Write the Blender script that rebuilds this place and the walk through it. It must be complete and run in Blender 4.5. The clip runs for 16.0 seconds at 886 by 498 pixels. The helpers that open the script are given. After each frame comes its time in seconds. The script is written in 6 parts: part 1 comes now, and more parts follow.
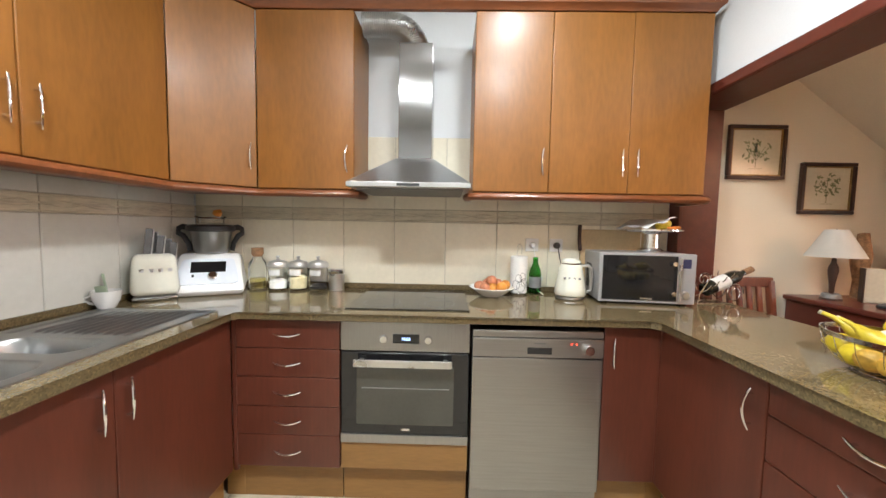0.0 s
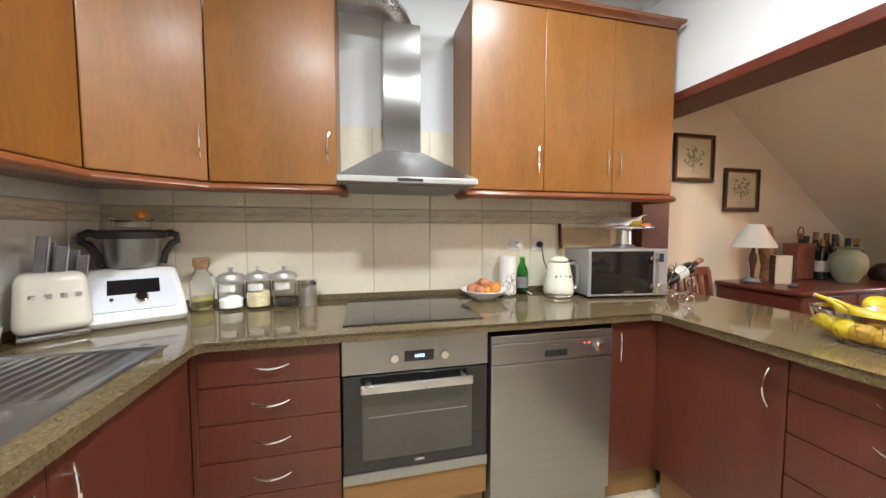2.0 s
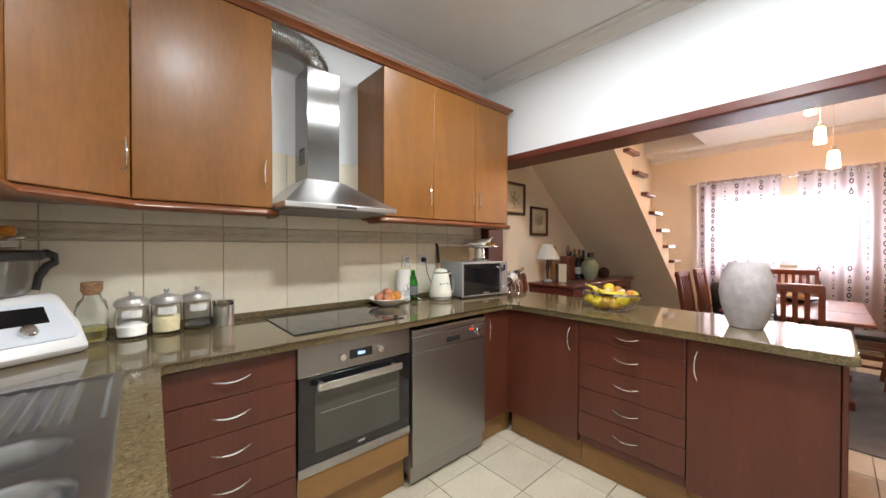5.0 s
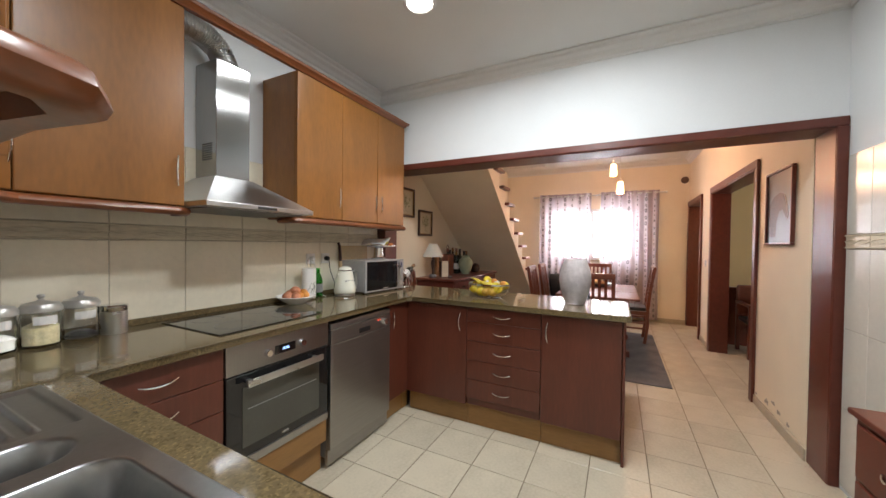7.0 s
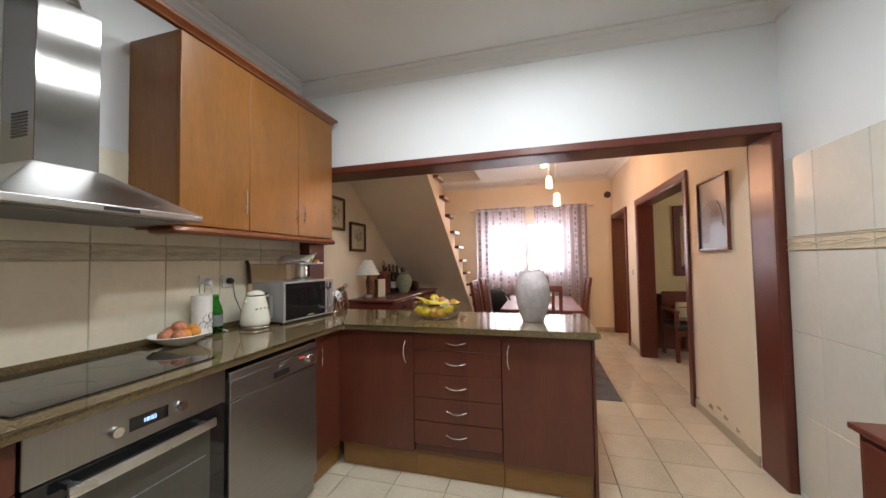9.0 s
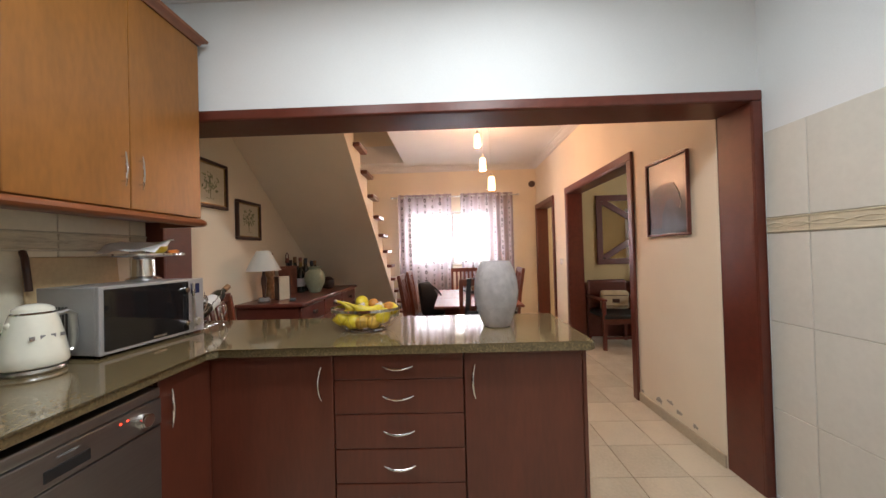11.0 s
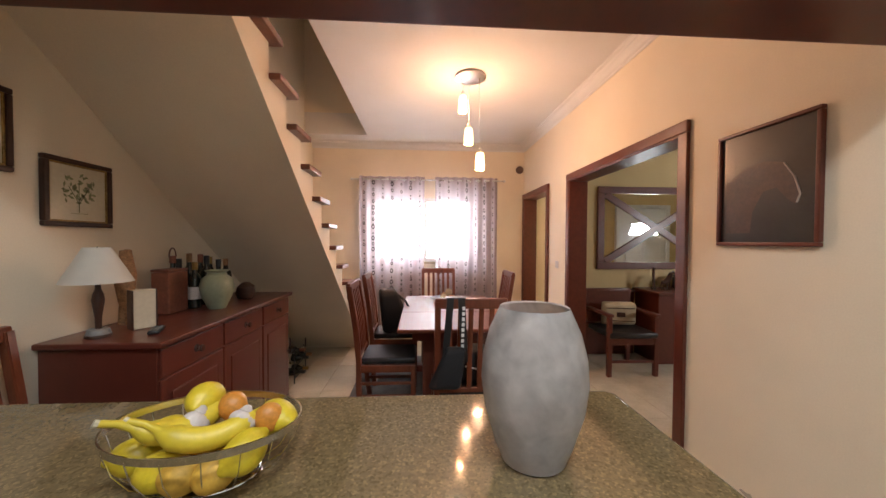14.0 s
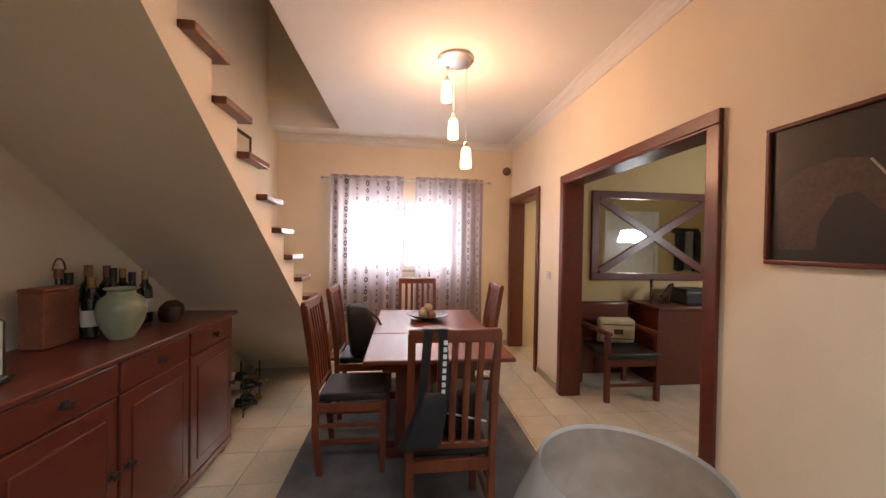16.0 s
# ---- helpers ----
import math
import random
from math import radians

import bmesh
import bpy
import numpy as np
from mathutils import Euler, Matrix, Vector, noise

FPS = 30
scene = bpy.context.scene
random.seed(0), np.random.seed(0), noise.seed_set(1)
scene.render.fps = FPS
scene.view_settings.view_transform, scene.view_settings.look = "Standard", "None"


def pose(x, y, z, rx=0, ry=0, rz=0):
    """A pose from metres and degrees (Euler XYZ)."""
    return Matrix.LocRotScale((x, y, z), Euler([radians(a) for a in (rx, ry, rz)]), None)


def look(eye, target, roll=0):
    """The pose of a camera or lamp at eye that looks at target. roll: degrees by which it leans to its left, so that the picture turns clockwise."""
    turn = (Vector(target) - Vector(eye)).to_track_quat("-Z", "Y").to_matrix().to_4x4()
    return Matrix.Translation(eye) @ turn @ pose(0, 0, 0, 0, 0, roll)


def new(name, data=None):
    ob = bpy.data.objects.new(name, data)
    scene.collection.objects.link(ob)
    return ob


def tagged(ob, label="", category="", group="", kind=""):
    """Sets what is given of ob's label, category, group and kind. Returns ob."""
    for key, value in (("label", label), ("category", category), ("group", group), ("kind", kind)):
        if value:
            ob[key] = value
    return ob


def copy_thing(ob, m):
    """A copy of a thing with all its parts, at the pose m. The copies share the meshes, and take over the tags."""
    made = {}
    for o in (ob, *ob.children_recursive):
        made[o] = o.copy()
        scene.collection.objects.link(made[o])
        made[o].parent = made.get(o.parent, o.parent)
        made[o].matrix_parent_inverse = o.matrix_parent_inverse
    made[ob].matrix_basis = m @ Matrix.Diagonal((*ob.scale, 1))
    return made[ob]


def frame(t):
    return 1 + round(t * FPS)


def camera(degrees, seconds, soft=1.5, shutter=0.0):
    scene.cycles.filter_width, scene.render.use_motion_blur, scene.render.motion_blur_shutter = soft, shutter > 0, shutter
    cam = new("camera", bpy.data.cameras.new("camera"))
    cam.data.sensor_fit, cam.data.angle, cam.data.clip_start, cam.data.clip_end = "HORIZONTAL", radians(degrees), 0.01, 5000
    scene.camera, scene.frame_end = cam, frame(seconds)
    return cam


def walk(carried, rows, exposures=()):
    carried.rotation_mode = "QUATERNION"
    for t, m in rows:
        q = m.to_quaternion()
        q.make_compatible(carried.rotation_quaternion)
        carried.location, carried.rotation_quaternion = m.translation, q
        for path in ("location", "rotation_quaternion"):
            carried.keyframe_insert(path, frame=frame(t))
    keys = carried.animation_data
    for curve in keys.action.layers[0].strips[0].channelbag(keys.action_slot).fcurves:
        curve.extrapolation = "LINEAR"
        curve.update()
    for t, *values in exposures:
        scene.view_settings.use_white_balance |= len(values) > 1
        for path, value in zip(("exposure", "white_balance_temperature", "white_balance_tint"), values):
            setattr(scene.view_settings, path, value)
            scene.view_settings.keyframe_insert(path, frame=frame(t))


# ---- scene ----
cam = camera(104.4, 16.0)
METRES, EYE, TILT, LEAN, TURN = 4.05, 1.33, 0.0, 0.0, 0.9
ROWS = [
    (0.0, 0.0, 0.0, 0.0, 0.07, -3.7, -1.08),
    (0.5, -0.019, 0.016, -0.0008, -2.6, -4.05, -0.63),
    (1.0, -0.0411, 0.031, 0.0008, -6.09, -3.81, -0.24),
    (1.5, -0.0689, 0.0426, 0.0006, -9.95, -3.59, -0.11),
    (2.0, -0.0997, 0.0507, -0.0025, -14.34, -3.27, -0.03),
    (2.5, -0.126, 0.0508, -0.0037, -20.14, -3.27, -0.31),
    (3.0, -0.1491, 0.046, -0.0004, -25.21, -3.47, -0.49),
    (3.5, -0.162, 0.0373, 0.0009, -29.12, -2.62, -0.28),
    (6.0, -0.3159, 0.0006, 0.0022, -53.81, -0.13, -0.2),
    (6.5, -0.3391, 0.0028, 0.0039, -59.92, -0.42, -0.35),
    (7.0, -0.3414, 0.0114, 0.007, -63.87, -0.91, -0.7),
    (7.5, -0.3264, 0.021, 0.0097, -66.51, -0.14, -0.25),
    (8.0, -0.312, 0.0287, 0.0053, -69.46, 0.59, 0.1),
    (8.5, -0.291, 0.044, 0.0022, -72.6, 1.17, 0.37),
    (9.0, -0.2593, 0.0657, 0.0002, -75.22, 2.02, 0.91),
    (9.5, -0.2254, 0.0903, -0.003, -78.93, 1.82, 1.31),
    (10.0, -0.1912, 0.1054, -0.0068, -83.2, 1.83, 1.37),
    (12.5, 0.0268, 0.1451, 0.0009, -93.49, -1.93, 1.52),
    (13.0, 0.07, 0.1401, 0.0066, -93.61, -2.15, 1.34),
    (13.5, 0.1102, 0.133, 0.0104, -93.91, -1.34, 0.54),
    (14.0, 0.1404, 0.1297, 0.0147, -94.51, -1.2, -0.32),
    (14.5, 0.173, 0.1275, 0.0169, -95.52, -1.46, -0.98),
    (15.0, 0.2026, 0.125, 0.0207, -96.73, -1.18, -1.33),
    (15.5, 0.2264, 0.1206, 0.0242, -97.49, -1.16, -1.07),
    (16.0, 0.2503, 0.1153, 0.0258, -97.5, -0.65, -0.94),
]
walk(cam, [(t, pose(0, 0, EYE, TILT, LEAN, TURN) @ pose(METRES * x, METRES * y, METRES * z, 90 + pitch, roll, yaw)) for t, x, y, z, yaw, pitch, roll in ROWS], exposures=[(0.0, 0.72), (2.0, 0.7), (3.5, 0.66), (6.0, 0.14), (7.0, -0.02), (8.5, -0.08), (10.0, -0.15), (12.5, -0.08), (16.0, -0.2)])

# ---- light ----
world = bpy.data.worlds.new("world")
scene.world = world
world.use_nodes = True
wn = world.node_tree
sky = wn.nodes.new("ShaderNodeTexSky")
sky.sky_type, sky.sun_disc = "NISHITA", False
sky.sun_elevation, sky.sun_rotation = radians(40), radians(60)
wn.nodes["Background"].inputs["Strength"].default_value = 0.12
wn.links.new(sky.outputs[0], wn.nodes["Background"].inputs["Color"])


def lamp(name, kind, m, watts, colour, size=0.1, size_y=None):
    d = bpy.data.lights.new(name, kind)
    d.energy, d.color = watts, colour
    if kind == "AREA":
        d.size = size
        if size_y:
            d.shape, d.size_y = "RECTANGLE", size_y
        else:
            d.shape = "DISK"
    elif kind == "SUN":
        d.angle = size
    else:
        d.shadow_soft_size = size
    ob = new(name, d)
    ob.matrix_world = m
    return ob


# the third position is an added, unseen lamp that brightens the sink side
KITCHEN_LAMPS = [(0.40, 1.11), (0.45, 0.22), (-0.75, 0.25)]
PENDANTS = [(3.72, 0.16, 2.655), (3.75, 0.10, 2.375), (3.62, 0.015, 2.115)]
CEIL_K, CEIL_D = 2.80, 2.88
lamp("daylight", "SUN", look((20, 10, 20), (0, 0, 0)), 2.0, (1, 0.95, 0.88), radians(0.5))
lamp("window_daylight", "AREA", look((6.06, 0.51, 1.58), (0, 0.51, 1.2)), 68, (0.93, 0.96, 1.0), 1.4, 0.9)
for lx, ly in KITCHEN_LAMPS:
    lamp("kitchen_downlight", "AREA", look((lx, ly, CEIL_K - 0.05), (lx, ly + 0.001, 0)), 13 if ly > 1 else 24, (0.92, 0.97, 1.0), 0.22)
for (lx, ly, lz), watts in zip(PENDANTS, (8, 18, 21)):
    lamp("pendant_glow", "POINT", pose(lx, ly, lz - 0.05), watts, (1.0, 0.53, 0.31), 0.035)
# added fill for the passage, set in an invented opening out of view
lamp("passage_fill", "AREA", look((5.95, -1.95, 1.5), (4.9, -1.95, 1.3)), 9, (0.95, 0.97, 1.0), 0.6, 0.9)

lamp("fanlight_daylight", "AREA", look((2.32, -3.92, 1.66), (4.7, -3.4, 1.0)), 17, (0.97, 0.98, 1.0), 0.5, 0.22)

# ---- materials ----


def shader(name, colour, rough=0.5, metal=0.0, vary=0.12, scale=6.0, stretch=(1, 1, 1), bump=0.0, fine=60.0, spec=0.5, coat=0.0, tint=None, piece=0.0, swirl=0.0, **extra):
    """A principled surface with variation at two scales and a fine relief."""
    m = bpy.data.materials.new(name)
    m.use_nodes = True
    nt = m.node_tree
    N, L = nt.nodes, nt.links
    b = N["Principled BSDF"]
    b.inputs["Metallic"].default_value = metal
    b.inputs["Roughness"].default_value = rough
    b.inputs["Specular IOR Level"].default_value = spec
    b.inputs["Coat Weight"].default_value = coat
    b.inputs["Coat Roughness"].default_value = 0.22
    for key, value in extra.items():
        b.inputs[key.replace("_", " ")].default_value = value
    co = N.new("ShaderNodeTexCoord")
    mp = N.new("ShaderNodeMapping")
    mp.inputs["Scale"].default_value = stretch
    L.new(co.outputs["Object"], mp.inputs["Vector"])
    n1, n2 = N.new("ShaderNodeTexNoise"), N.new("ShaderNodeTexNoise")
    n1.inputs["Scale"].default_value, n1.inputs["Detail"].default_value = scale, 4
    n2.inputs["Scale"].default_value, n2.inputs["Detail"].default_value = fine, 3
    n1.inputs["Distortion"].default_value = swirl
    L.new(mp.outputs[0], n1.inputs["Vector"])
    L.new(mp.outputs[0], n2.inputs["Vector"])
    mix = N.new("ShaderNodeMix")
    mix.data_type = "FLOAT"
    mix.inputs[0].default_value = 0.35
    L.new(n1.outputs[0], mix.inputs[2])
    L.new(n2.outputs[0], mix.inputs[3])
    value = mix.outputs[0]
    if piece:
        oi = N.new("ShaderNodeObjectInfo")
        ma = N.new("ShaderNodeMath")
        ma.operation = "MULTIPLY_ADD"
        ma.inputs[1].default_value = piece
        L.new(oi.outputs["Random"], ma.inputs[0])
        L.new(value, ma.inputs[2])
        value = ma.outputs[0]
    ramp = N.new("ShaderNodeValToRGB")
    dark = tint or tuple(c * (1 - vary * 2.2) for c in colour)
    light = tuple(min(1, c * (1 + vary)) for c in colour)
    ramp.color_ramp.elements[0].position, ramp.color_ramp.elements[1].position = 0.3, 0.7
    ramp.color_ramp.elements[0].color, ramp.color_ramp.elements[1].color = (*dark, 1), (*light, 1)
    L.new(value, ramp.inputs[0])
    L.new(ramp.outputs[0], b.inputs["Base Color"])
    rr = N.new("ShaderNodeMapRange")
    rr.inputs["To Min"].default_value, rr.inputs["To Max"].default_value = max(0.02, rough * 0.8), min(1, rough * 1.25)
    L.new(n1.outputs[0], rr.inputs["Value"])
    L.new(rr.outputs[0], b.inputs["Roughness"])
    if bump:
        bp = N.new("ShaderNodeBump")
        bp.inputs["Strength"].default_value, bp.inputs["Distance"].default_value = bump, 0.002
        L.new(n2.outputs[0], bp.inputs["Height"])
        L.new(bp.outputs[0], b.inputs["Normal"])
    return m


def granite_shader():
    m = shader("granite", (0.138, 0.104, 0.054), 0.07, 0, 0.10, 48, bump=0.0, fine=120, spec=0.6)
    nt = m.node_tree
    N, L = nt.nodes, nt.links
    b, co = N["Principled BSDF"], [n for n in N if n.type == "TEX_COORD"][0]
    old = b.inputs["Base Color"].links[0].from_socket
    v = N.new("ShaderNodeTexVoronoi")
    v.inputs["Scale"].default_value = 190
    L.new(co.outputs["Object"], v.inputs["Vector"])
    sep = N.new("ShaderNodeSeparateColor")
    L.new(v.outputs["Color"], sep.inputs[0])
    ramp = N.new("ShaderNodeValToRGB")
    ramp.color_ramp.interpolation = "CONSTANT"
    e = ramp.color_ramp.elements
    e[0].color, e[1].color, e[1].position = (0.45, 0.4, 0.3, 1), (1, 1, 1, 1), 0.2
    k = e.new(0.62)
    k.color = (1.5, 1.45, 1.3, 1)
    k = e.new(0.88)
    k.color = (2.3, 2.2, 2.0, 1)
    L.new(sep.outputs[0], ramp.inputs[0])
    mul = N.new("ShaderNodeMix")
    mul.data_type, mul.blend_type = "RGBA", "MULTIPLY"
    mul.inputs[0].default_value = 0.35
    L.new(old, mul.inputs[6])
    L.new(ramp.outputs[0], mul.inputs[7])
    L.new(mul.outputs[2], b.inputs["Base Color"])
    return m


def glass_shader(name, colour=(1, 1, 1), rough=0.0, ior=1.45, alpha=None):
    m = bpy.data.materials.new(name)
    m.use_nodes = True
    b = m.node_tree.nodes["Principled BSDF"]
    b.inputs["Base Color"].default_value = (*colour, 1)
    b.inputs["Roughness"].default_value = rough
    b.inputs["Transmission Weight"].default_value = 1
    b.inputs["IOR"].default_value = ior
    if alpha is not None:
        b.inputs["Alpha"].default_value = alpha
    return m


def glow(name, colour, strength):
    m = bpy.data.materials.new(name)
    m.use_nodes = True
    b = m.node_tree.nodes["Principled BSDF"]
    b.inputs["Base Color"].default_value = (*colour, 1)
    b.inputs["Emission Color"].default_value = (*colour, 1)
    b.inputs["Emission Strength"].default_value = strength
    return m


def sheer_shader(name, colour):
    m = shader(name, colour, 0.9, 0, 0.06, 8, (1, 1, 0.2), bump=0.15, fine=400)
    nt = m.node_tree
    N, L = nt.nodes, nt.links
    out = N["Material Output"]
    tr, tl, mx, mx2 = N.new("ShaderNodeBsdfTransparent"), N.new("ShaderNodeBsdfTranslucent"), N.new("ShaderNodeMixShader"), N.new("ShaderNodeMixShader")
    tl.inputs["Color"].default_value = (*colour, 1)
    mx.inputs[0].default_value = 0.45
    L.new(N["Principled BSDF"].outputs[0], mx.inputs[1])
    L.new(tl.outputs[0], mx.inputs[2])
    mx2.inputs[0].default_value = 0.10
    L.new(mx.outputs[0], mx2.inputs[1])
    L.new(tr.outputs[0], mx2.inputs[2])
    L.new(mx2.outputs[0], out.inputs["Surface"])
    return m


WHITE = shader("white_wall_paint", (0.74, 0.76, 0.77), 0.75, 0, 0.03, 2, bump=0.15, fine=180)
CEILP = shader("ceiling_paint", (0.72, 0.72, 0.71), 0.8, 0, 0.03, 2, bump=0.1, fine=120)
CREAM = shader("cream_wall_paint", (0.79, 0.70, 0.55), 0.7, 0, 0.05, 1.5, bump=0.2, fine=150)
YELLOW = shader("ochre_wall_paint", (0.6, 0.455, 0.235), 0.75, 0, 0.05, 1.5, bump=0.2, fine=150)
SOFFIT = shader("soffit_paint", (0.85, 0.76, 0.61), 0.75, 0, 0.05, 1.5, bump=0.2, fine=150)
STAIRW = shader("pale_stair_paint", (0.80, 0.75, 0.66), 0.75, 0, 0.04, 2, bump=0.15, fine=150)
# one cherry in two tones: brighter uppers, dimmer bases, their light put into colour
UPPER = shader("lit_cherry", (0.25, 0.099, 0.019), 0.36, 0, 0.14, 1.5, (2.4, 2.4, 0.55), bump=0.03, fine=26, coat=0.12, spec=0.4, swirl=1.4)
BASE = shader("dim_cherry", (0.116, 0.029, 0.0155), 0.36, 0, 0.13, 2.0, (4, 4, 0.6), bump=0.05, fine=16, coat=0.2)
RAIL = shader("cherry_moulding", (0.205, 0.062, 0.020), 0.3, 0, 0.2, 3.2, (1, 5, 5), bump=0.05, fine=16, coat=0.25)
KICK = shader("orange_plinth_wood", (0.30, 0.155, 0.048), 0.4, 0, 0.12, 2, (0.8, 2, 5), bump=0.05, fine=24, swirl=0.8)
TRIM = shader("mahogany_trim", (0.118, 0.025, 0.014), 0.36, 0, 0.12, 3, (8, 8, 8), bump=0.05, fine=30, coat=0.16)
DINE = shader("cherry_dining_wood", (0.118, 0.027, 0.0165), 0.32, 0, 0.06, 3, (1, 6, 6), bump=0.05, fine=18, coat=0.4)
CHAIRW = shader("cherry_chair_wood", (0.175, 0.046, 0.021), 0.3, 0, 0.2, 3, (6, 6, 1), bump=0.05, fine=18, coat=0.3)
LEATHER = shader("black_leather", (0.018, 0.017, 0.018), 0.32, 0, 0.25, 12, bump=0.35, fine=220)
GRANITE = granite_shader()
STEEL = shader("brushed_steel", (0.38, 0.375, 0.365), 0.3, 1, 0.05, 5, (40, 40, 1), bump=0.03, fine=40)
CHROME = shader("chrome", (0.8, 0.8, 0.8), 0.1, 1, 0.03, 8)
ALU = shader("satin_aluminium", (0.62, 0.62, 0.61), 0.28, 1, 0.05, 8)
DISHW = shader("dishwasher_steel", (0.36, 0.35, 0.335), 0.34, 0.95, 0.05, 4, (1, 1, 30), bump=0.03, fine=40)
BLACKGLASS = shader("black_glass", (0.012, 0.012, 0.013), 0.05, 0, 0.1, 5, spec=0.6)
SINKST = shader("sink_steel", (0.38, 0.385, 0.385), 0.30, 0.95, 0.06, 9, bump=0.03, fine=90)
SILVER = shader("silver_paint", (0.38, 0.38, 0.385), 0.38, 0.35, 0.04, 6)
TABLEW = shader("cherry_table_top", (0.17, 0.042, 0.022), 0.38, 0, 0.06, 3, (1, 6, 6), bump=0.02, fine=18, coat=0.08)
HOODST = shader("chimney_steel", (0.36, 0.356, 0.35), 0.17, 1, 0.04, 5, Anisotropic=0.95)
# same steel as the chimney, its reflected ceiling light put into a paler colour
HOODC = shader("canopy_steel", (0.56, 0.565, 0.565), 0.3, 1, 0.04, 5, Anisotropic=0.6)
OVENPANE = shader("oven_window", (0.058, 0.058, 0.048), 0.06, 0, 0.1, 5, spec=0.7)
for brushed in (HOODST, HOODC):
    tangent = brushed.node_tree.nodes.new("ShaderNodeTangent")
    tangent.direction_type, tangent.axis = "RADIAL", "Z"
    brushed.node_tree.links.new(tangent.outputs[0], brushed.node_tree.nodes["Principled BSDF"].inputs["Tangent"])
BLACK = shader("black_plastic", (0.02, 0.02, 0.021), 0.4, 0, 0.15, 20, bump=0.1, fine=200)
GREY = shader("grey_plastic", (0.22, 0.22, 0.22), 0.45, 0, 0.1, 20)
KNIFEH = shader("grey_knife_handle", (0.13, 0.13, 0.135), 0.35, 0.4, 0.1, 20)
WHITEP = shader("white_plastic", (0.78, 0.78, 0.77), 0.25, 0, 0.03, 6, coat=0.3)
PANELP = shader("cool_white_panel", (0.66, 0.70, 0.76), 0.35, 0, 0.03, 6, coat=0.2)
CREAME = shader("cream_enamel", (0.78, 0.77, 0.66), 0.15, 0, 0.03, 5, coat=0.6)
CERAMIC = shader("white_ceramic", (0.8, 0.8, 0.78), 0.12, 0, 0.03, 6, coat=0.5)
TILEW = shader("cream_wall_tile", (0.79, 0.73, 0.585), 0.22, 0, 0.05, 3, bump=0.05, fine=40, piece=0.12)
TILEWH = shader("white_wall_tile", (0.63, 0.615, 0.56), 0.2, 0, 0.04, 3, bump=0.05, fine=40, piece=0.12)
BANDM = shader("tile_border", (0.60, 0.53, 0.39), 0.35, 0, 0.16, 7, (1, 1, 6), bump=0.2, fine=30)
GROUT = shader("grout", (0.46, 0.42, 0.35), 0.9, 0, 0.1, 20, bump=0.3, fine=200)
TILEF = shader("floor_tile", (0.58, 0.51, 0.39), 0.2, 0, 0.1, 4, bump=0.06, fine=60, piece=0.2)
GROUTF = shader("floor_grout", (0.22, 0.16, 0.1), 0.9, 0, 0.15, 20, bump=0.3, fine=200)
BASEB = shader("baseboard_tile", (0.5, 0.42, 0.3), 0.35, 0, 0.1, 6)
RUG = shader("grey_rug", (0.155, 0.15, 0.152), 0.95, 0, 0.25, 5, bump=0.9, fine=300)
GLASS = glass_shader("clear_glass", (0.97, 0.985, 0.98))
PANE = glass_shader("window_glass", (1, 1, 1), 0.0, 1.05)
PAPER = shader("paper", (0.78, 0.77, 0.74), 0.85, 0, 0.05, 20, bump=0.3, fine=150)
LEMON = shader("lemon_skin", (0.60, 0.455, 0.026), 0.38, 0, 0.12, 9, bump=0.35, fine=120)
BANANA = shader("banana_skin", (0.60, 0.455, 0.035), 0.42, 0, 0.15, 14, bump=0.1, fine=60)
ORANGE = shader("orange_skin", (0.60, 0.24, 0.035), 0.45, 0, 0.2, 10, bump=0.3, fine=150)
PEACH = shader("peach_skin", (0.52, 0.2, 0.1), 0.6, 0, 0.4, 8, bump=0.2, fine=80)
POTATO = shader("golden_rind", (0.58, 0.34, 0.045), 0.6, 0, 0.25, 10, bump=0.3, fine=90)
GARLIC = shader("garlic_skin", (0.56, 0.5, 0.47), 0.55, 0, 0.15, 12, (3, 3, 0.5), bump=0.2, fine=40)
BOTTLE = shader("dark_bottle_glass", (0.012, 0.016, 0.012), 0.06, 0, 0.1, 5, coat=0.5)
GREENGL = glass_shader("green_bottle_glass", (0.1, 0.55, 0.1))
CELADON = shader("celadon_glaze", (0.33, 0.4, 0.29), 0.3, 0, 0.12, 6, bump=0.15, fine=30)
VASEM = shader("frosted_grey_glass", (0.83, 0.815, 0.81), 0.36, 0, 0.15, 22, bump=0.3, fine=40, swirl=0.6, IOR=1.25, coat=0.35, Transmission_Weight=0.78)
SHADE = shader("linen_shade", (0.74, 0.71, 0.64), 0.85, 0, 0.05, 9, bump=0.4, fine=300)
DARKWOOD = shader("dark_wood", (0.05, 0.02, 0.012), 0.4, 0, 0.2, 6, bump=0.1, fine=40)
TERRA = shader("terracotta_box", (0.25, 0.09, 0.055), 0.6, 0, 0.2, 7, bump=0.3, fine=60)
CORK = shader("cork", (0.36, 0.2, 0.1), 0.85, 0, 0.3, 30, bump=0.5, fine=120)
FLOUR = shader("flour", (0.78, 0.76, 0.7), 0.9, 0, 0.05, 20)
RICE = shader("rice", (0.7, 0.6, 0.36), 0.8, 0, 0.15, 60, bump=0.5, fine=260)
GILT = shader("gilt_frame", (0.36, 0.22, 0.07), 0.35, 0.6, 0.25, 20, bump=0.2, fine=80)
PRINT = shader("aged_print", (0.6, 0.53, 0.38), 0.7, 0, 0.06, 5, coat=0.6)
LEAFINK = shader("printed_leaves", (0.24, 0.25, 0.13), 0.8, 0, 0.25, 20)
CURTAIN = sheer_shader("sheer_curtain", (0.44, 0.38, 0.41))
MOTIF = shader("curtain_motif", (0.07, 0.055, 0.06), 0.8)
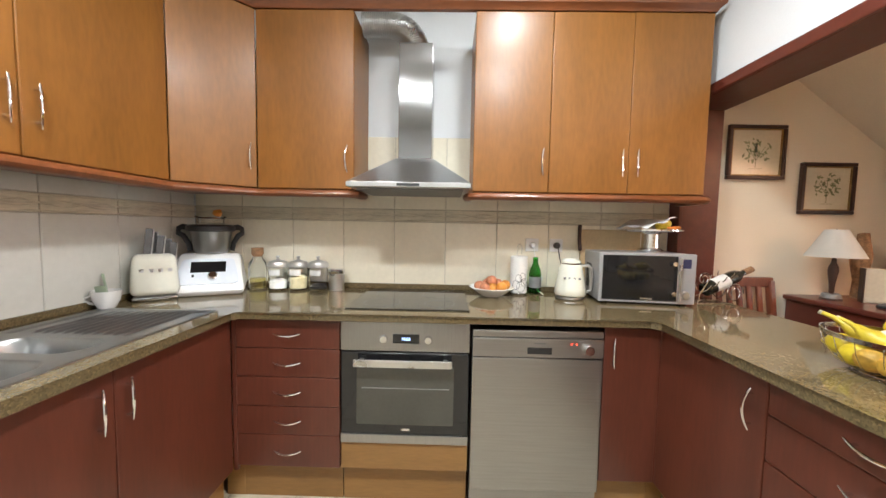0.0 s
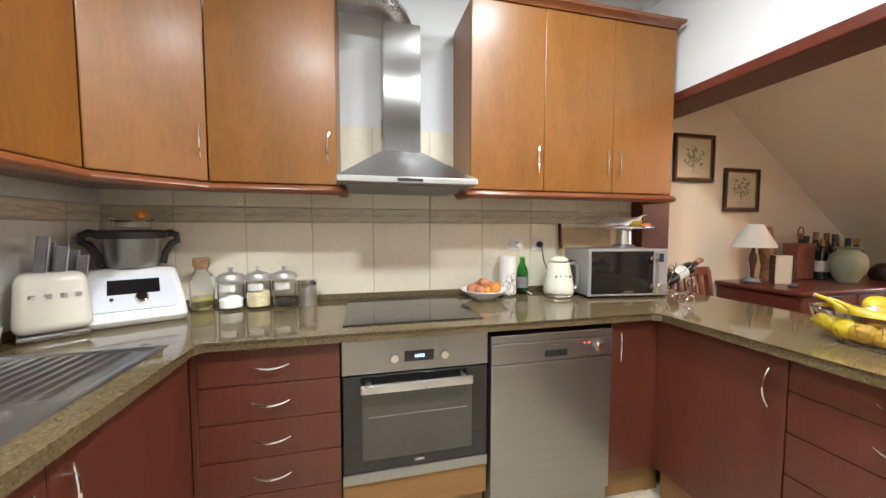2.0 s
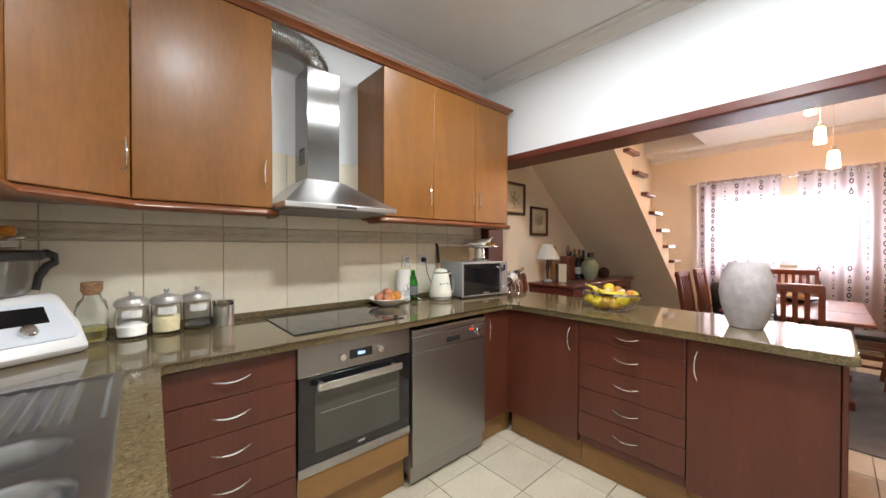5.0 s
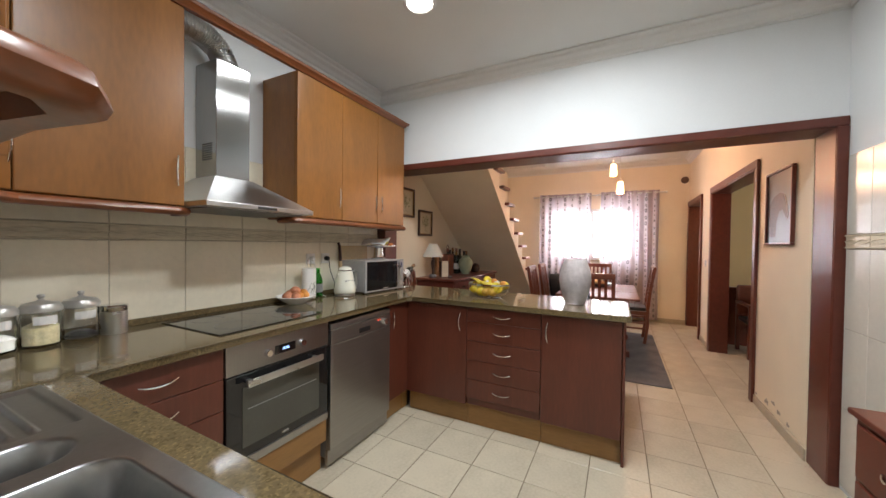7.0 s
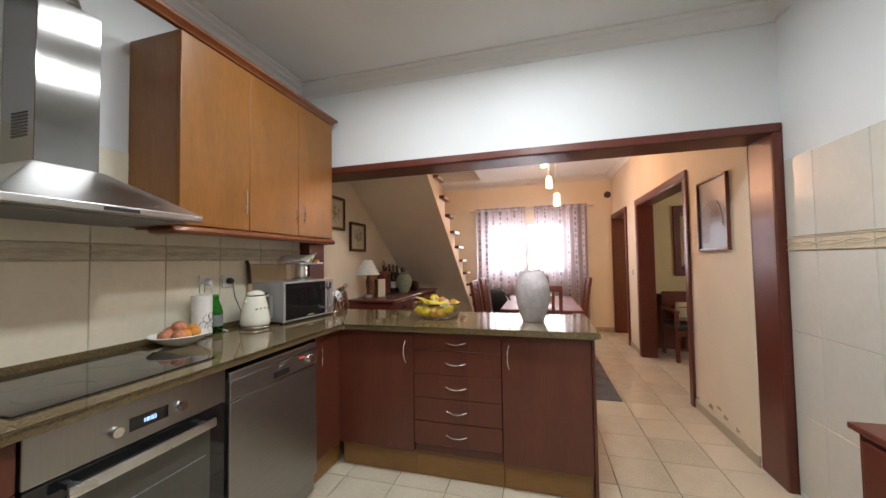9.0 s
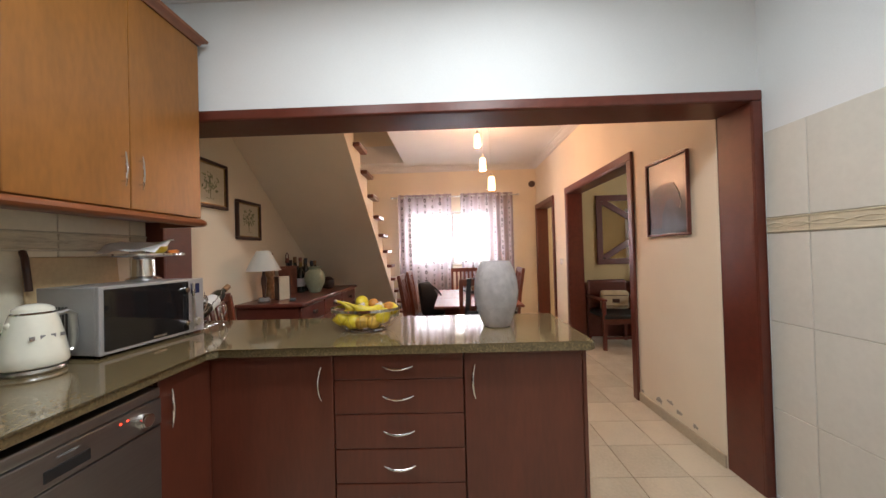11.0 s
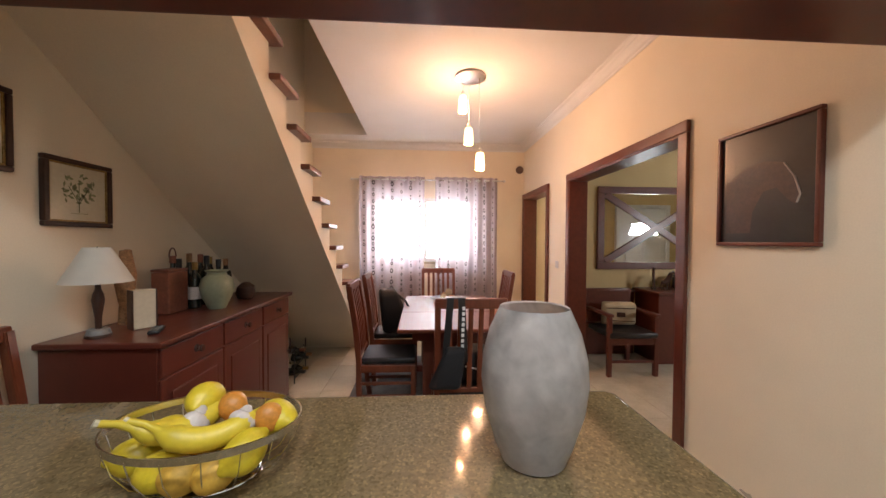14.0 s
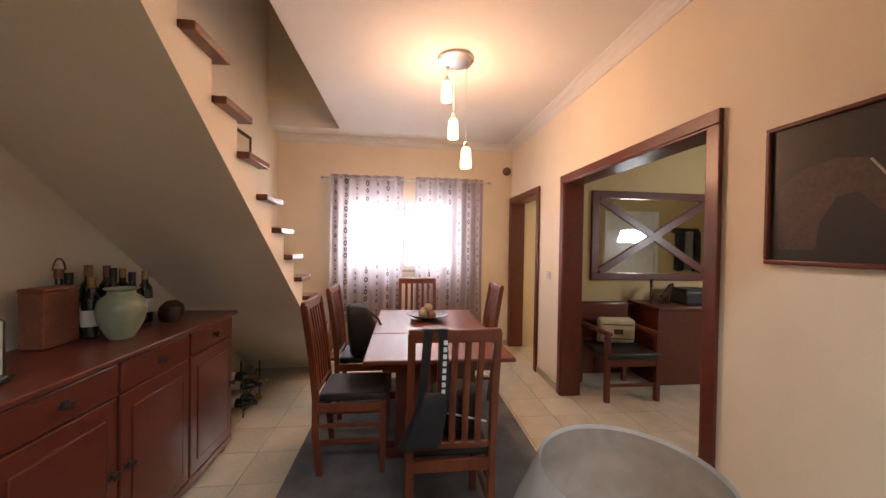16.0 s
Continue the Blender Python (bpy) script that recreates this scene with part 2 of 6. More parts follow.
BACKGLOW = glow("outside_glow", (0.95, 0.97, 1.0), 6.0)
LAMPGLOW = glow("lamp_glow", (1.0, 0.97, 0.9), 14.0)
PENDGLOW = glow("pendant_glass", (1.0, 0.66, 0.36), 5.0)
CLOCK = glow("display_digits", (0.35, 0.55, 1.0), 3.0)
REDLED = glow("red_indicator", (1.0, 0.05, 0.02), 4.0)
MIRROR = shader("mirror_silver", (0.86, 0.87, 0.86), 0.02, 1, 0.01, 5)
DOORW = shader("white_door", (0.72, 0.72, 0.73), 0.45, 0, 0.04, 5)
HORSE = shader("picture_shape", (0.06, 0.032, 0.025), 0.5, 0, 0.35, 6, coat=0.1)
PICDARK = shader("dark_print", (0.016, 0.015, 0.016), 0.3, 0, 0.2, 4, coat=0.12)
CANVAS = shader("beige_canvas_bag", (0.5, 0.44, 0.31), 0.85, 0, 0.12, 9, bump=0.5, fine=200)
CLOTH = shader("black_cloth", (0.012, 0.013, 0.016), 0.75, 0, 0.3, 9, bump=0.6, fine=160)


def frosted(m, share):
    """Lets part of the light through a thin frosted wall."""
    N, L = m.node_tree.nodes, m.node_tree.links
    tl, mx = N.new("ShaderNodeBsdfTranslucent"), N.new("ShaderNodeMixShader")
    tl.inputs["Color"].default_value = (0.75, 0.74, 0.73, 1)
    mx.inputs[0].default_value = share
    L.new(N["Principled BSDF"].outputs[0], mx.inputs[1])
    L.new(tl.outputs[0], mx.inputs[2])
    L.new(mx.outputs[0], N["Material Output"].inputs["Surface"])


frosted(SHADE, 0.3)

# ---- shapes ----


def mesh_of(name, bm, mat, smooth=False, flat=False):
    me = bpy.data.meshes.new(name)
    bmesh.ops.recalc_face_normals(bm, faces=bm.faces)
    bm.to_mesh(me)
    bm.free()
    me.materials.append(mat)
    if smooth:
        me.shade_smooth()
        me.set_sharp_from_angle(angle=radians(38))
        if flat:  # broad level faces keep their true normals beside rounded edges
            for poly in me.polygons:
                if max(abs(c) for c in poly.normal) > 0.9995:
                    poly.use_smooth = False
    return me


def put(name, me, parent=None, m=None):
    ob = new(name, me)
    ob.parent = parent
    if m is not None:
        ob.matrix_basis = m
    return ob


def add_box(bm, x0, x1, y0, y1, z0, z1, bevel=0.0, seg=2):
    ve = [bm.verts.new((x, y, z)) for x in (x0, x1) for y in (y0, y1) for z in (z0, z1)]
    fs = [bm.faces.new([ve[i] for i in q]) for q in ((0, 1, 3, 2), (4, 6, 7, 5), (0, 4, 5, 1), (2, 3, 7, 6), (0, 2, 6, 4), (1, 5, 7, 3))]
    if bevel:
        es = list({e for f in fs for e in f.edges})
        bmesh.ops.bevel(bm, geom=es, offset=bevel, segments=seg, affect="EDGES", profile=0.5)


def box(name, x0, x1, y0, y1, z0, z1, mat, parent=None, bevel=0.003, m=None):
    bm = bmesh.new()
    add_box(bm, min(x0, x1), max(x0, x1), min(y0, y1), max(y0, y1), min(z0, z1), max(z0, z1), bevel)
    return put(name, mesh_of(name, bm, mat, bevel > 0.004, True), parent, m)


def boxes(name, rows, mat, parent=None, bevel=0.002, m=None):
    bm = bmesh.new()
    for r in rows:
        add_box(bm, *r, bevel, 1)
    return put(name, mesh_of(name, bm, mat), parent, m)


def lathe(name, profile, mat, parent=None, m=None, n=32, sx=1.0, sy=1.0):
    """Turns a profile of (radius, height) round z; ends of radius 0 close it."""
    bm = bmesh.new()
    rings = []
    for r, z in profile:
        if r < 1e-5:
            rings.append([bm.verts.new((0, 0, z))])
        else:
            rings.append([bm.verts.new((sx * r * math.cos(2 * math.pi * i / n), sy * r * math.sin(2 * math.pi * i / n), z)) for i in range(n)])
    for a, b in zip(rings, rings[1:]):
        for i in range(n):
            j = (i + 1) % n
            if len(a) == 1 and len(b) > 1:
                bm.faces.new((a[0], b[i], b[j]))
            elif len(b) == 1 and len(a) > 1:
                bm.faces.new((a[i], a[j], b[0]))
            elif len(a) > 1:
                bm.faces.new((a[i], a[j], b[j], b[i]))
    return put(name, mesh_of(name, bm, mat, True), parent, m)


def add_tube(bm, pts, r, n=8, closed=False):
    pts = [Vector(p) for p in pts]
    rings = []
    last = None
    for i, p in enumerate(pts):
        a = pts[i - 1] if (i or closed) else p
        b = pts[(i + 1) % len(pts)] if (i < len(pts) - 1 or closed) else p
        t = (b - a).normalized()
        side = last - t * last.dot(t) if last is not None else t.orthogonal()
        side.normalize()
        last = side
        up = t.cross(side)
        rad = r[i] if isinstance(r, (list, tuple)) else r
        rings.append([bm.verts.new(p + rad * (math.cos(2 * math.pi * k / n) * side + math.sin(2 * math.pi * k / n) * up)) for k in range(n)])
    pairs = list(zip(rings, rings[1:])) + ([(rings[-1], rings[0])] if closed else [])
    for a, b in pairs:
        for k in range(n):
            bm.faces.new((a[k], a[(k + 1) % n], b[(k + 1) % n], b[k]))
    if not closed:
        bm.faces.new(rings[0]), bm.faces.new(rings[-1][::-1])


def tube(name, pts, r, mat, parent=None, m=None, n=8, closed=False):
    bm = bmesh.new()
    add_tube(bm, pts, r, n, closed)
    return put(name, mesh_of(name, bm, mat, True), parent, m)


def prism(name, outline, lo, hi, axis, mat, parent=None, bevel=0.0, m=None):
    """An outline in two axes, drawn out along the third."""
    bm = bmesh.new()
    def at(p, h):
        q = list(p)
        q.insert("xyz".index(axis), h)
        return q
    a = [bm.verts.new(at(p, lo)) for p in outline]
    b = [bm.verts.new(at(p, hi)) for p in outline]
    fa, fb = bm.faces.new(a), bm.faces.new(b[::-1])
    n = len(a)
    for i in range(n):
        bm.faces.new((a[i], b[i], b[(i + 1) % n], a[(i + 1) % n]))
    if bevel:
        bmesh.ops.bevel(bm, geom=list(fa.edges) + list(fb.edges), offset=bevel, segments=2, affect="EDGES", profile=0.5)
    return put(name, mesh_of(name, bm, mat, bevel > 0, True), parent, m)


def thing(name, label, category, m=None, group="", kind=""):
    ob = new(name)
    ob.empty_display_size = 0.1
    if m is not None:
        ob.matrix_basis = m
    return tagged(ob, label, category, group, kind)


def structure(ob, label, category):
    return tagged(ob, label, category, kind="structure")


def text(name, body, size, mat, parent, m):
    cu = bpy.data.curves.new(name, "FONT")
    cu.body, cu.size, cu.extrude, cu.align_x, cu.align_y = body, size, 0.0004, "CENTER", "CENTER"
    ob = new(name, cu)
    me = bpy.data.meshes.new_from_object(ob.evaluated_get(bpy.context.evaluated_depsgraph_get()))
    bpy.data.objects.remove(ob)
    me.materials.clear()
    me.materials.append(mat)
    return put(name, me, parent, m)


def wobble(ob, amount, scale, seed=0):
    for v in ob.data.vertices:
        v.co += Vector(noise.noise_vector(v.co * scale + Vector((seed, seed * 2.3, 0)))) * amount
    return ob


# ---- structure ----
XW, XK, XD, XE = -1.61, 1.38, 1.60, 5.85
YN, YS, YD = 2.16, -1.118, -1.06
floor = structure(box("floor", XW - 0.2, 6.1, -6.3, 2.4, -0.12, -0.006, GROUTF, bevel=0), "cream ceramic tiled floor with dark joints", "floor")
structure(box("wall_north_kitchen", XW - 0.2, XD, YN, YN + 0.2, -0.01, CEIL_K, WHITE, bevel=0), "white painted kitchen wall above cream tiles", "wall")
structure(box("wall_north_dining", XD, 6.05, YN, YN + 0.2, -0.01, 5.3, CREAM, bevel=0), "cream painted dining room wall", "wall")
structure(box("wall_west", XW - 0.2, XW, YS - 0.2, YN, -0.01, CEIL_K, WHITE, bevel=0), "white painted kitchen wall with pale tiles", "wall")
structure(box("wall_south_kitchen", XW, 1.45, YS - 0.2, YS, -0.01, CEIL_K, WHITE, bevel=0), "white painted wall above half-height tiles", "wall")
structure(boxes("wall_opening", [(XK, XD, YS, YN, 2.09, CEIL_K + 0.3), (XK, XD, YS - 0.2, YD - 0.02, -0.01, 2.09), (XK, XD, 2.11, YN, -0.01, 2.09)], WHITE, bevel=0), "white wall over the wide kitchen opening", "wall")
structure(box("wall_dining_face", XD, XD + 0.004, YD, YN, 2.10, CEIL_D, CREAM, bevel=0), "cream painted back of the opening wall", "wall")
D1, D2, DT = (2.60, 4.14), (4.85, 5.76), 2.04
YH = YD - 0.16
structure(boxes("wall_south_dining", [(XD, D1[0] - 0.021, YH, YD, -0.01, CEIL_D), (D1[1] + 0.021, D2[0] - 0.021, YH, YD, -0.01, CEIL_D), (D2[1] + 0.021, 6.05, YH, YD, -0.01, CEIL_D), (D1[0] - 0.021, D1[1] + 0.021, YH, YD, DT + 0.021, CEIL_D), (D2[0] - 0.021, D2[1] + 0.021, YH, YD, DT + 0.021, CEIL_D)], CREAM, bevel=0), "cream painted wall with two framed doorways", "wall")
WY, WZ = (-0.25, 1.27), (1.08, 2.06)
# the gap at y -2.3 to -1.6 is invented for the passage fill
structure(boxes("wall_east", [(XE, 6.05, YH, WY[0], -0.01, 5.3), (XE, 6.05, -2.7, YH, -0.01, 1.0), (XE, 6.05, -2.7, YH, 2.05, 2.8), (XE, 6.05, -2.7, -2.3, 1.0, 2.05), (XE, 6.05, -1.6, YH, 1.0, 2.05), (XE, 6.05, WY[1], YN, -0.01, 5.3), (XE, 6.05, WY[0], WY[1], -0.01, WZ[0]), (XE, 6.05, WY[0], WY[1], WZ[1], 5.3)], CREAM, bevel=0), "cream painted wall with a window", "wall")
structure(box("ceiling_kitchen", XW - 0.2, XK, YS - 0.2, YN + 0.2, CEIL_K, CEIL_K + 0.3, CEILP, bevel=0), "white painted kitchen ceiling", "ceiling")
SWX, SWY = 5.48, 1.30
structure(boxes("ceiling_dining", [(XD + 0.004, SWX, YD, SWY, CEIL_D, CEIL_D + 0.3), (SWX, XE, YD, YN, CEIL_D, CEIL_D + 0.3)], CEILP, bevel=0), "pale painted dining room ceiling with stairwell", "ceiling")
structure(boxes("stairwell_wall", [(XD - 0.6, SWX, SWY - 0.1, SWY, CEIL_D + 0.3, 5.3), (SWX, SWX + 0.1, SWY, YN, CEIL_D + 0.3, 5.3), (XD - 0.7, XD - 0.6, SWY, YN, CEIL_K + 0.3, 5.3), (XD - 0.7, 6.05, SWY - 0.1, YN + 0.2, 5.3, 5.4)], SOFFIT, bevel=0), "shadowed upper stairwell walls", "wall")
# hall and closet behind the two doorways
structure(boxes("wall_hall", [(2.1, 2.2, -6.2, YH, -0.01, 2.7), (4.75, 4.84, -6.2, YH, -0.01, 2.7), (2.1, 4.84, -6.3, -6.2, -0.01, 2.7)], YELLOW, bevel=0), "ochre painted hall walls", "wall")
structure(box("ceiling_hall", 2.1, 4.84, -6.3, YH, 2.7, 2.8, CEILP, bevel=0), "white hall ceiling", "ceiling")
structure(box("wall_passage", 4.84, XE, -2.7, -2.6, -0.01, 2.7, YELLOW, bevel=0), "ochre wall of the passage", "wall")
structure(box("ceiling_passage", 4.84, 6.05, -2.7, YH, 2.7, 2.8, CEILP, bevel=0), "white passage ceiling", "ceiling")


def cornice(name, x0, x1, y, z, sign, ax):
    """A stepped plaster cornice along a wall; sign points into the room."""
    o = [(0, 0), (0.10, 0), (0.10, -0.012), (0.075, -0.02), (0.07, -0.035), (0.045, -0.05), (0.03, -0.07), (0.012, -0.078), (0.012, -0.095), (0, -0.095)]
    pts = [(y + sign * a, z + b) for a, b in o]
    return structure(prism(name, pts, x0, x1, ax, CEILP), "stepped white plaster cornice", "trim")


cornice("trim_dining_south", XD, XE, YD, CEIL_D, 1, "x")
cornice("trim_dining_east", YD, YN, XE, CEIL_D, -1, "y")
cornice("trim_kitchen_north", XW, XK, YN, CEIL_K, -1, "x")
cornice("trim_kitchen_east", YS, YN, XK, CEIL_K, -1, "y")
cornice("trim_kitchen_south", XW, XK, YS, CEIL_K, 1, "x")
cornice("trim_kitchen_west", YS, YN, XW, CEIL_K, 1, "y")
structure(boxes("baseboard", [(XD, D1[0] - 0.08, YD, YD + 0.012, 0, 0.075), (D1[1] + 0.08, D2[0] - 0.08, YD, YD + 0.012, 0, 0.075), (XE - 0.012, XE, YD, YN, 0, 0.075), (XD, XE, YN - 0.012, YN, 0, 0.075)], BASEB), "beige tile baseboard", "baseboard")


def door_frame(name, x0, x1, top, label):
    o = thing(name, label, "door frame", kind="structure")
    f = YD + 0.018
    b = YH - 0.018
    for nm, r in (("jamb", (x0 - 0.02, x0, b, f, 0, top)), ("jamb", (x1, x1 + 0.02, b, f, 0, top)), ("lintel", (x0 - 0.02, x1 + 0.02, b, f, top, top + 0.02))):
        box(nm, *r, TRIM, o)
    for nm, r in (("architrave", (x0 - 0.085, x0 - 0.012, YD + 0.001, f + 0.008, 0, top + 0.012)), ("architrave", (x1 + 0.012, x1 + 0.085, YD, f + 0.008, 0, top + 0.012)), ("architrave", (x0 - 0.085, x1 + 0.085, YD, f + 0.010, top + 0.012, top + 0.085))):
        box(nm, *r, TRIM, o, bevel=0.006)
    return o


door_frame("door_1", *D1, DT, "dark red mahogany frame round the hall doorway")
door_frame("door_2", *D2, DT, "dark red mahogany frame of the narrow doorway")
of = thing("door_3", "dark mahogany lining of the wide kitchen opening", "door frame", kind="structure")
OT = 2.045
box("lintel", XK - 0.012, XD + 0.012, YD - 0.004, 2.10, OT, OT + 0.03, TRIM, of)
box("jamb", XK - 0.012, XD + 0.012, YD - 0.02, YD - 0.004, 0, OT + 0.03, TRIM, of)
box("jamb", XK - 0.012, XD + 0.012, 2.10, 2.128, 0, OT + 0.03, TRIM, of)
box("architrave", XK - 0.022, XK, YS + 0.002, YD - 0.006, 0, OT + 0.002, TRIM, of, bevel=0.006)
box("architrave", XK - 0.024, XK, YS + 0.002, YN, OT + 0.002, OT + 0.058, TRIM, of, bevel=0.008)
box("architrave", XK - 0.022, XK, 2.06, YN, 0.936, OT + 0.002, TRIM, of, bevel=0.006)
box("architrave", XD + 0.004, XD + 0.022, YD + 0.01, YN, OT + 0.002, OT + 0.058, TRIM, of, bevel=0.006)

# window with two leaves
wo = thing("window_1", "white framed two-leaf window with bright daylight", "window", kind="structure")
fx = 5.93
for nm, r in (("frame", (WY[0], WY[1], WZ[0], WZ[0] + 0.06)), ("frame", (WY[0], WY[1], WZ[1] - 0.06, WZ[1])), ("frame", (WY[0], WY[0] + 0.06, WZ[0] + 0.06, WZ[1] - 0.06)), ("frame", (WY[1] - 0.06, WY[1], WZ[0] + 0.06, WZ[1] - 0.06)), ("mullion", (0.45, 0.57, WZ[0] + 0.06, WZ[1] - 0.06))):
    box(nm, fx - 0.03, fx + 0.03, *r, WHITEP, wo, bevel=0.005)
for a, b in ((WY[0] + 0.06, 0.45), (0.57, WY[1] - 0.06)):
    p = box("pane", fx - 0.004, fx + 0.004, a, b, WZ[0] + 0.06, WZ[1] - 0.06, PANE, wo, bevel=0)
    p.visible_shadow = False
box("sill", XE - 0.03, fx - 0.03, WY[0] - 0.03, WY[1] + 0.03, WZ[0] - 0.03, WZ[0], BASEB, wo)
structure(box("backdrop", 9.0, 9.05, -4, 5, -1, 6, BACKGLOW, bevel=0), "overexposed bright daylight outside the window", "backdrop")
structure(box("ground", -40, 60, -40, 40, -0.5, -0.3, GROUT, bevel=0), "pale ground outside", "ground")

# stairs
RUN, RISE, SX, SZ = 0.2275, 0.1775, 2.358, 2.238
st = thing("staircase", "white masonry staircase with cherry wood treads over a sloping soffit", "staircase", kind="structure")
line = lambda x: 2.175 - 0.7365 * (x - 2.176)
outline = [(1.25, line(1.25)), (5.12, line(5.12)), (5.12, 0.0), (SX + 13 * RUN + 0.02, 0.0)]
for k in range(12, -5, -1):
    top = SZ - 0.035 - k * RISE
    if top > 0.02:
        outline += [(SX + (k + 1) * RUN - 0.01, top - RISE if k < 12 else 0.0), (SX + (k + 1) * RUN - 0.01, top)]
outline.append((1.25, SZ - 0.035 + 4 * RISE))
clean = []
for p in outline:
    if not clean or (Vector(p) - Vector(clean[-1])).length > 0.002:
        clean.append(p)
sg = prism("stringer", clean, SWY, YN - 0.001, "y", SOFFIT, st)
sg.data.materials.append(STAIRW)
for poly in sg.data.polygons:
    if poly.normal.y < -0.9:
        poly.material_index = 1
for k in range(-4, 13):
    z = SZ - k * RISE
    if z > 0.05:
        box("tread", SX + k * RUN, SX + (k + 1) * RUN + 0.035, SWY - 0.055, YN - 0.002, z - 0.035, z, CHAIRW, st, bevel=0.006)
box("baseboard", 5.0, 5.12, SWY - 0.012, SWY, 0.0, 0.075, BASEB, st)


# ---- kitchen units ----
def bow_handle(parent, m, length=0.12):
    """A slim bowed bar along local x on two short posts, standing off along -y."""
    bm = bmesh.new()
    half = length * 0.53
    pts = [(half * (i / 7 - 1), -0.026 + 0.014 * (i / 7 - 1) ** 2, -0.010 * (1 - (i / 7 - 1) ** 2)) for i in range(15)]
    add_tube(bm, pts, [0.0022 + 0.0024 * math.sin(math.pi * (i + 1) / 16) for i in range(15)], 8)
    for x in (-half * 0.72, half * 0.72):
        add_tube(bm, [(x, 0, -0.0058), (x, -0.02, -0.0058)], 0.0035, 8)
    o = put("handle", mesh_of("handle", bm, CHROME, True), parent, m)
    o["label"] = "slim bowed chrome handle"
    return o


TOP, UND, CAB = 0.935, 0.90, 0.895


def front_panel(name, parent, w, h, mat, m, t=0.02):
    """A cabinet front in local x (width) and z (height), its face at y=0, rounded edges."""
    return box(name, 0.0008, w - 0.0008, 0, t, 0.0008, h - 0.0008, mat, parent, bevel=0.005, m=m)


VERT = Matrix.Rotation(radians(90), 4, "Y")
NORTH = lambda x, z, y=1.54: pose(x, y, z)
PEN = lambda y, z: pose(0.97, y, z, 0, 0, -90)
WEST = lambda y, z: pose(-0.995, y, z, 0, 0, 90)


def base_unit(name, label, place, w, h0, fronts, depth=0.55, handle="none"):
    o = thing(name, label, "kitchen cabinet", group="kitchen base cabinets")
    box("body", 0.002, w - 0.002, 0.021, depth, h0, CAB if name != "sink_cabinet" else 0.70, BASE, o, m=place)
    if name == "sink_cabinet":
        box("top_rail", 0.002, w - 0.002, 0.021, 0.04, 0.70, CAB, BASE, o, m=place)
        box("side", 0.002, 0.02, 0.04, depth, 0.70, CAB, BASE, o, m=place)
    box("plinth", 0.0, w, 0.05, 0.068, 0.0, h0, KICK, o, m=place)
    for kind, x0, x1, z0, z1 in fronts:
        front_panel("drawer" if kind == "drawer" else "door", o, x1 - x0, z1 - z0, BASE, place @ pose(x0, 0, z0))
        if kind == "drawer":
            bow_handle(o, place @ pose((x0 + x1) / 2, 0, z0 + (z1 - z0) * 0.55))
        elif kind == "door_r":
            bow_handle(o, place @ pose(x1 - 0.045, 0, z1 - 0.115) @ VERT, 0.13)
        elif kind == "door_l":
            bow_handle(o, place @ pose(x0 + 0.045, 0, z1 - 0.115) @ VERT, 0.13)
    return o


dz = [0.185, 0.342, 0.479, 0.619, 0.756, 0.89]
base_unit("drawer_cabinet", "cherry five-drawer base cabinet under granite", NORTH(-0.975, 0), 0.485, 0.185, [("drawer", 0, 0.485, a, b) for a, b in zip(dz, dz[1:])])
base_unit("narrow_cabinet", "narrow cherry base cabinet beside the dishwasher", NORTH(0.715, 0), 0.255, 0.16, [("door_l", 0, 0.255, 0.16, 0.89)])
base_unit("sink_cabinet", "cherry sink base cabinet with two doors", WEST(0.44, 0), 1.10, 0.16, [("door_r", 0.0, 0.546, 0.16, 0.89), ("door_l", 0.546, 1.10, 0.16, 0.89)], 0.58)
base_unit("corner_cabinet", "cherry corner base cabinet of the peninsula", PEN(1.54, 0), 0.52, 0.16, [("door_r", 0, 0.52, 0.16, 0.89)])
base_unit("drawer_cabinet", "cherry five-drawer cabinet in the peninsula", PEN(1.018, 0), 0.54, 0.16, [("drawer", 0, 0.54, a, b) for a, b in zip([0.215, 0.357, 0.499, 0.642, 0.785], [0.357, 0.499, 0.642, 0.785, 0.89])])
base_unit("end_cabinet", "cherry end cabinet of the peninsula", PEN(0.476, 0), 0.485, 0.16, [("door_l", 0, 0.485, 0.16, 0.89)])
cf = thing("corner_filler", "cherry filler strips in the cabinet corners", "panel", kind="structure")
box("strip", -0.996, -0.974, 1.541, 1.56, 0.16, 0.893, BASE, cf)
box("strip", 0.969, 0.99, 1.541, 1.56, 0.16, 0.893, BASE, cf)
box("plinth", 0.968, 1.045, 1.585, 1.607, 0, 0.16, KICK, cf)
box("plinth", -1.06, -0.97, 1.589, 1.607, 0, 0.185, KICK, cf)
pe = thing("peninsula_panel", "cherry end and back panels of the peninsula", "panel", kind="structure")
box("panel", 0.975, 1.53, -0.028, -0.011, 0, CAB, BASE, pe)
box("panel", 1.522, 1.54, -0.01, 2.09, 0, CAB, BASE, pe)

# granite worktop, one piece with a cut for the sink
SK = (-1.55, -1.03, 0.465, 1.50)
wt = thing("worktop", "olive brown polished granite worktop with rounded edge", "worktop", kind="structure")


def rounded_slab(name, outline, z0, z1, mat, parent, r=0.014):
    bm = bmesh.new()
    a = [bm.verts.new((*p, z0)) for p in outline]
    b = [bm.verts.new((*p, z1)) for p in outline]
    n = len(a)
    bm.faces.new(a[::-1])
    ft = bm.faces.new(b)
    for i in range(n):
        bm.faces.new((a[i], a[(i + 1) % n], b[(i + 1) % n], b[i]))
    bmesh.ops.bevel(bm, geom=list(ft.edges), offset=r, segments=4, affect="EDGES", profile=0.5)
    return put(name, mesh_of(name, bm, mat, True, True), parent)


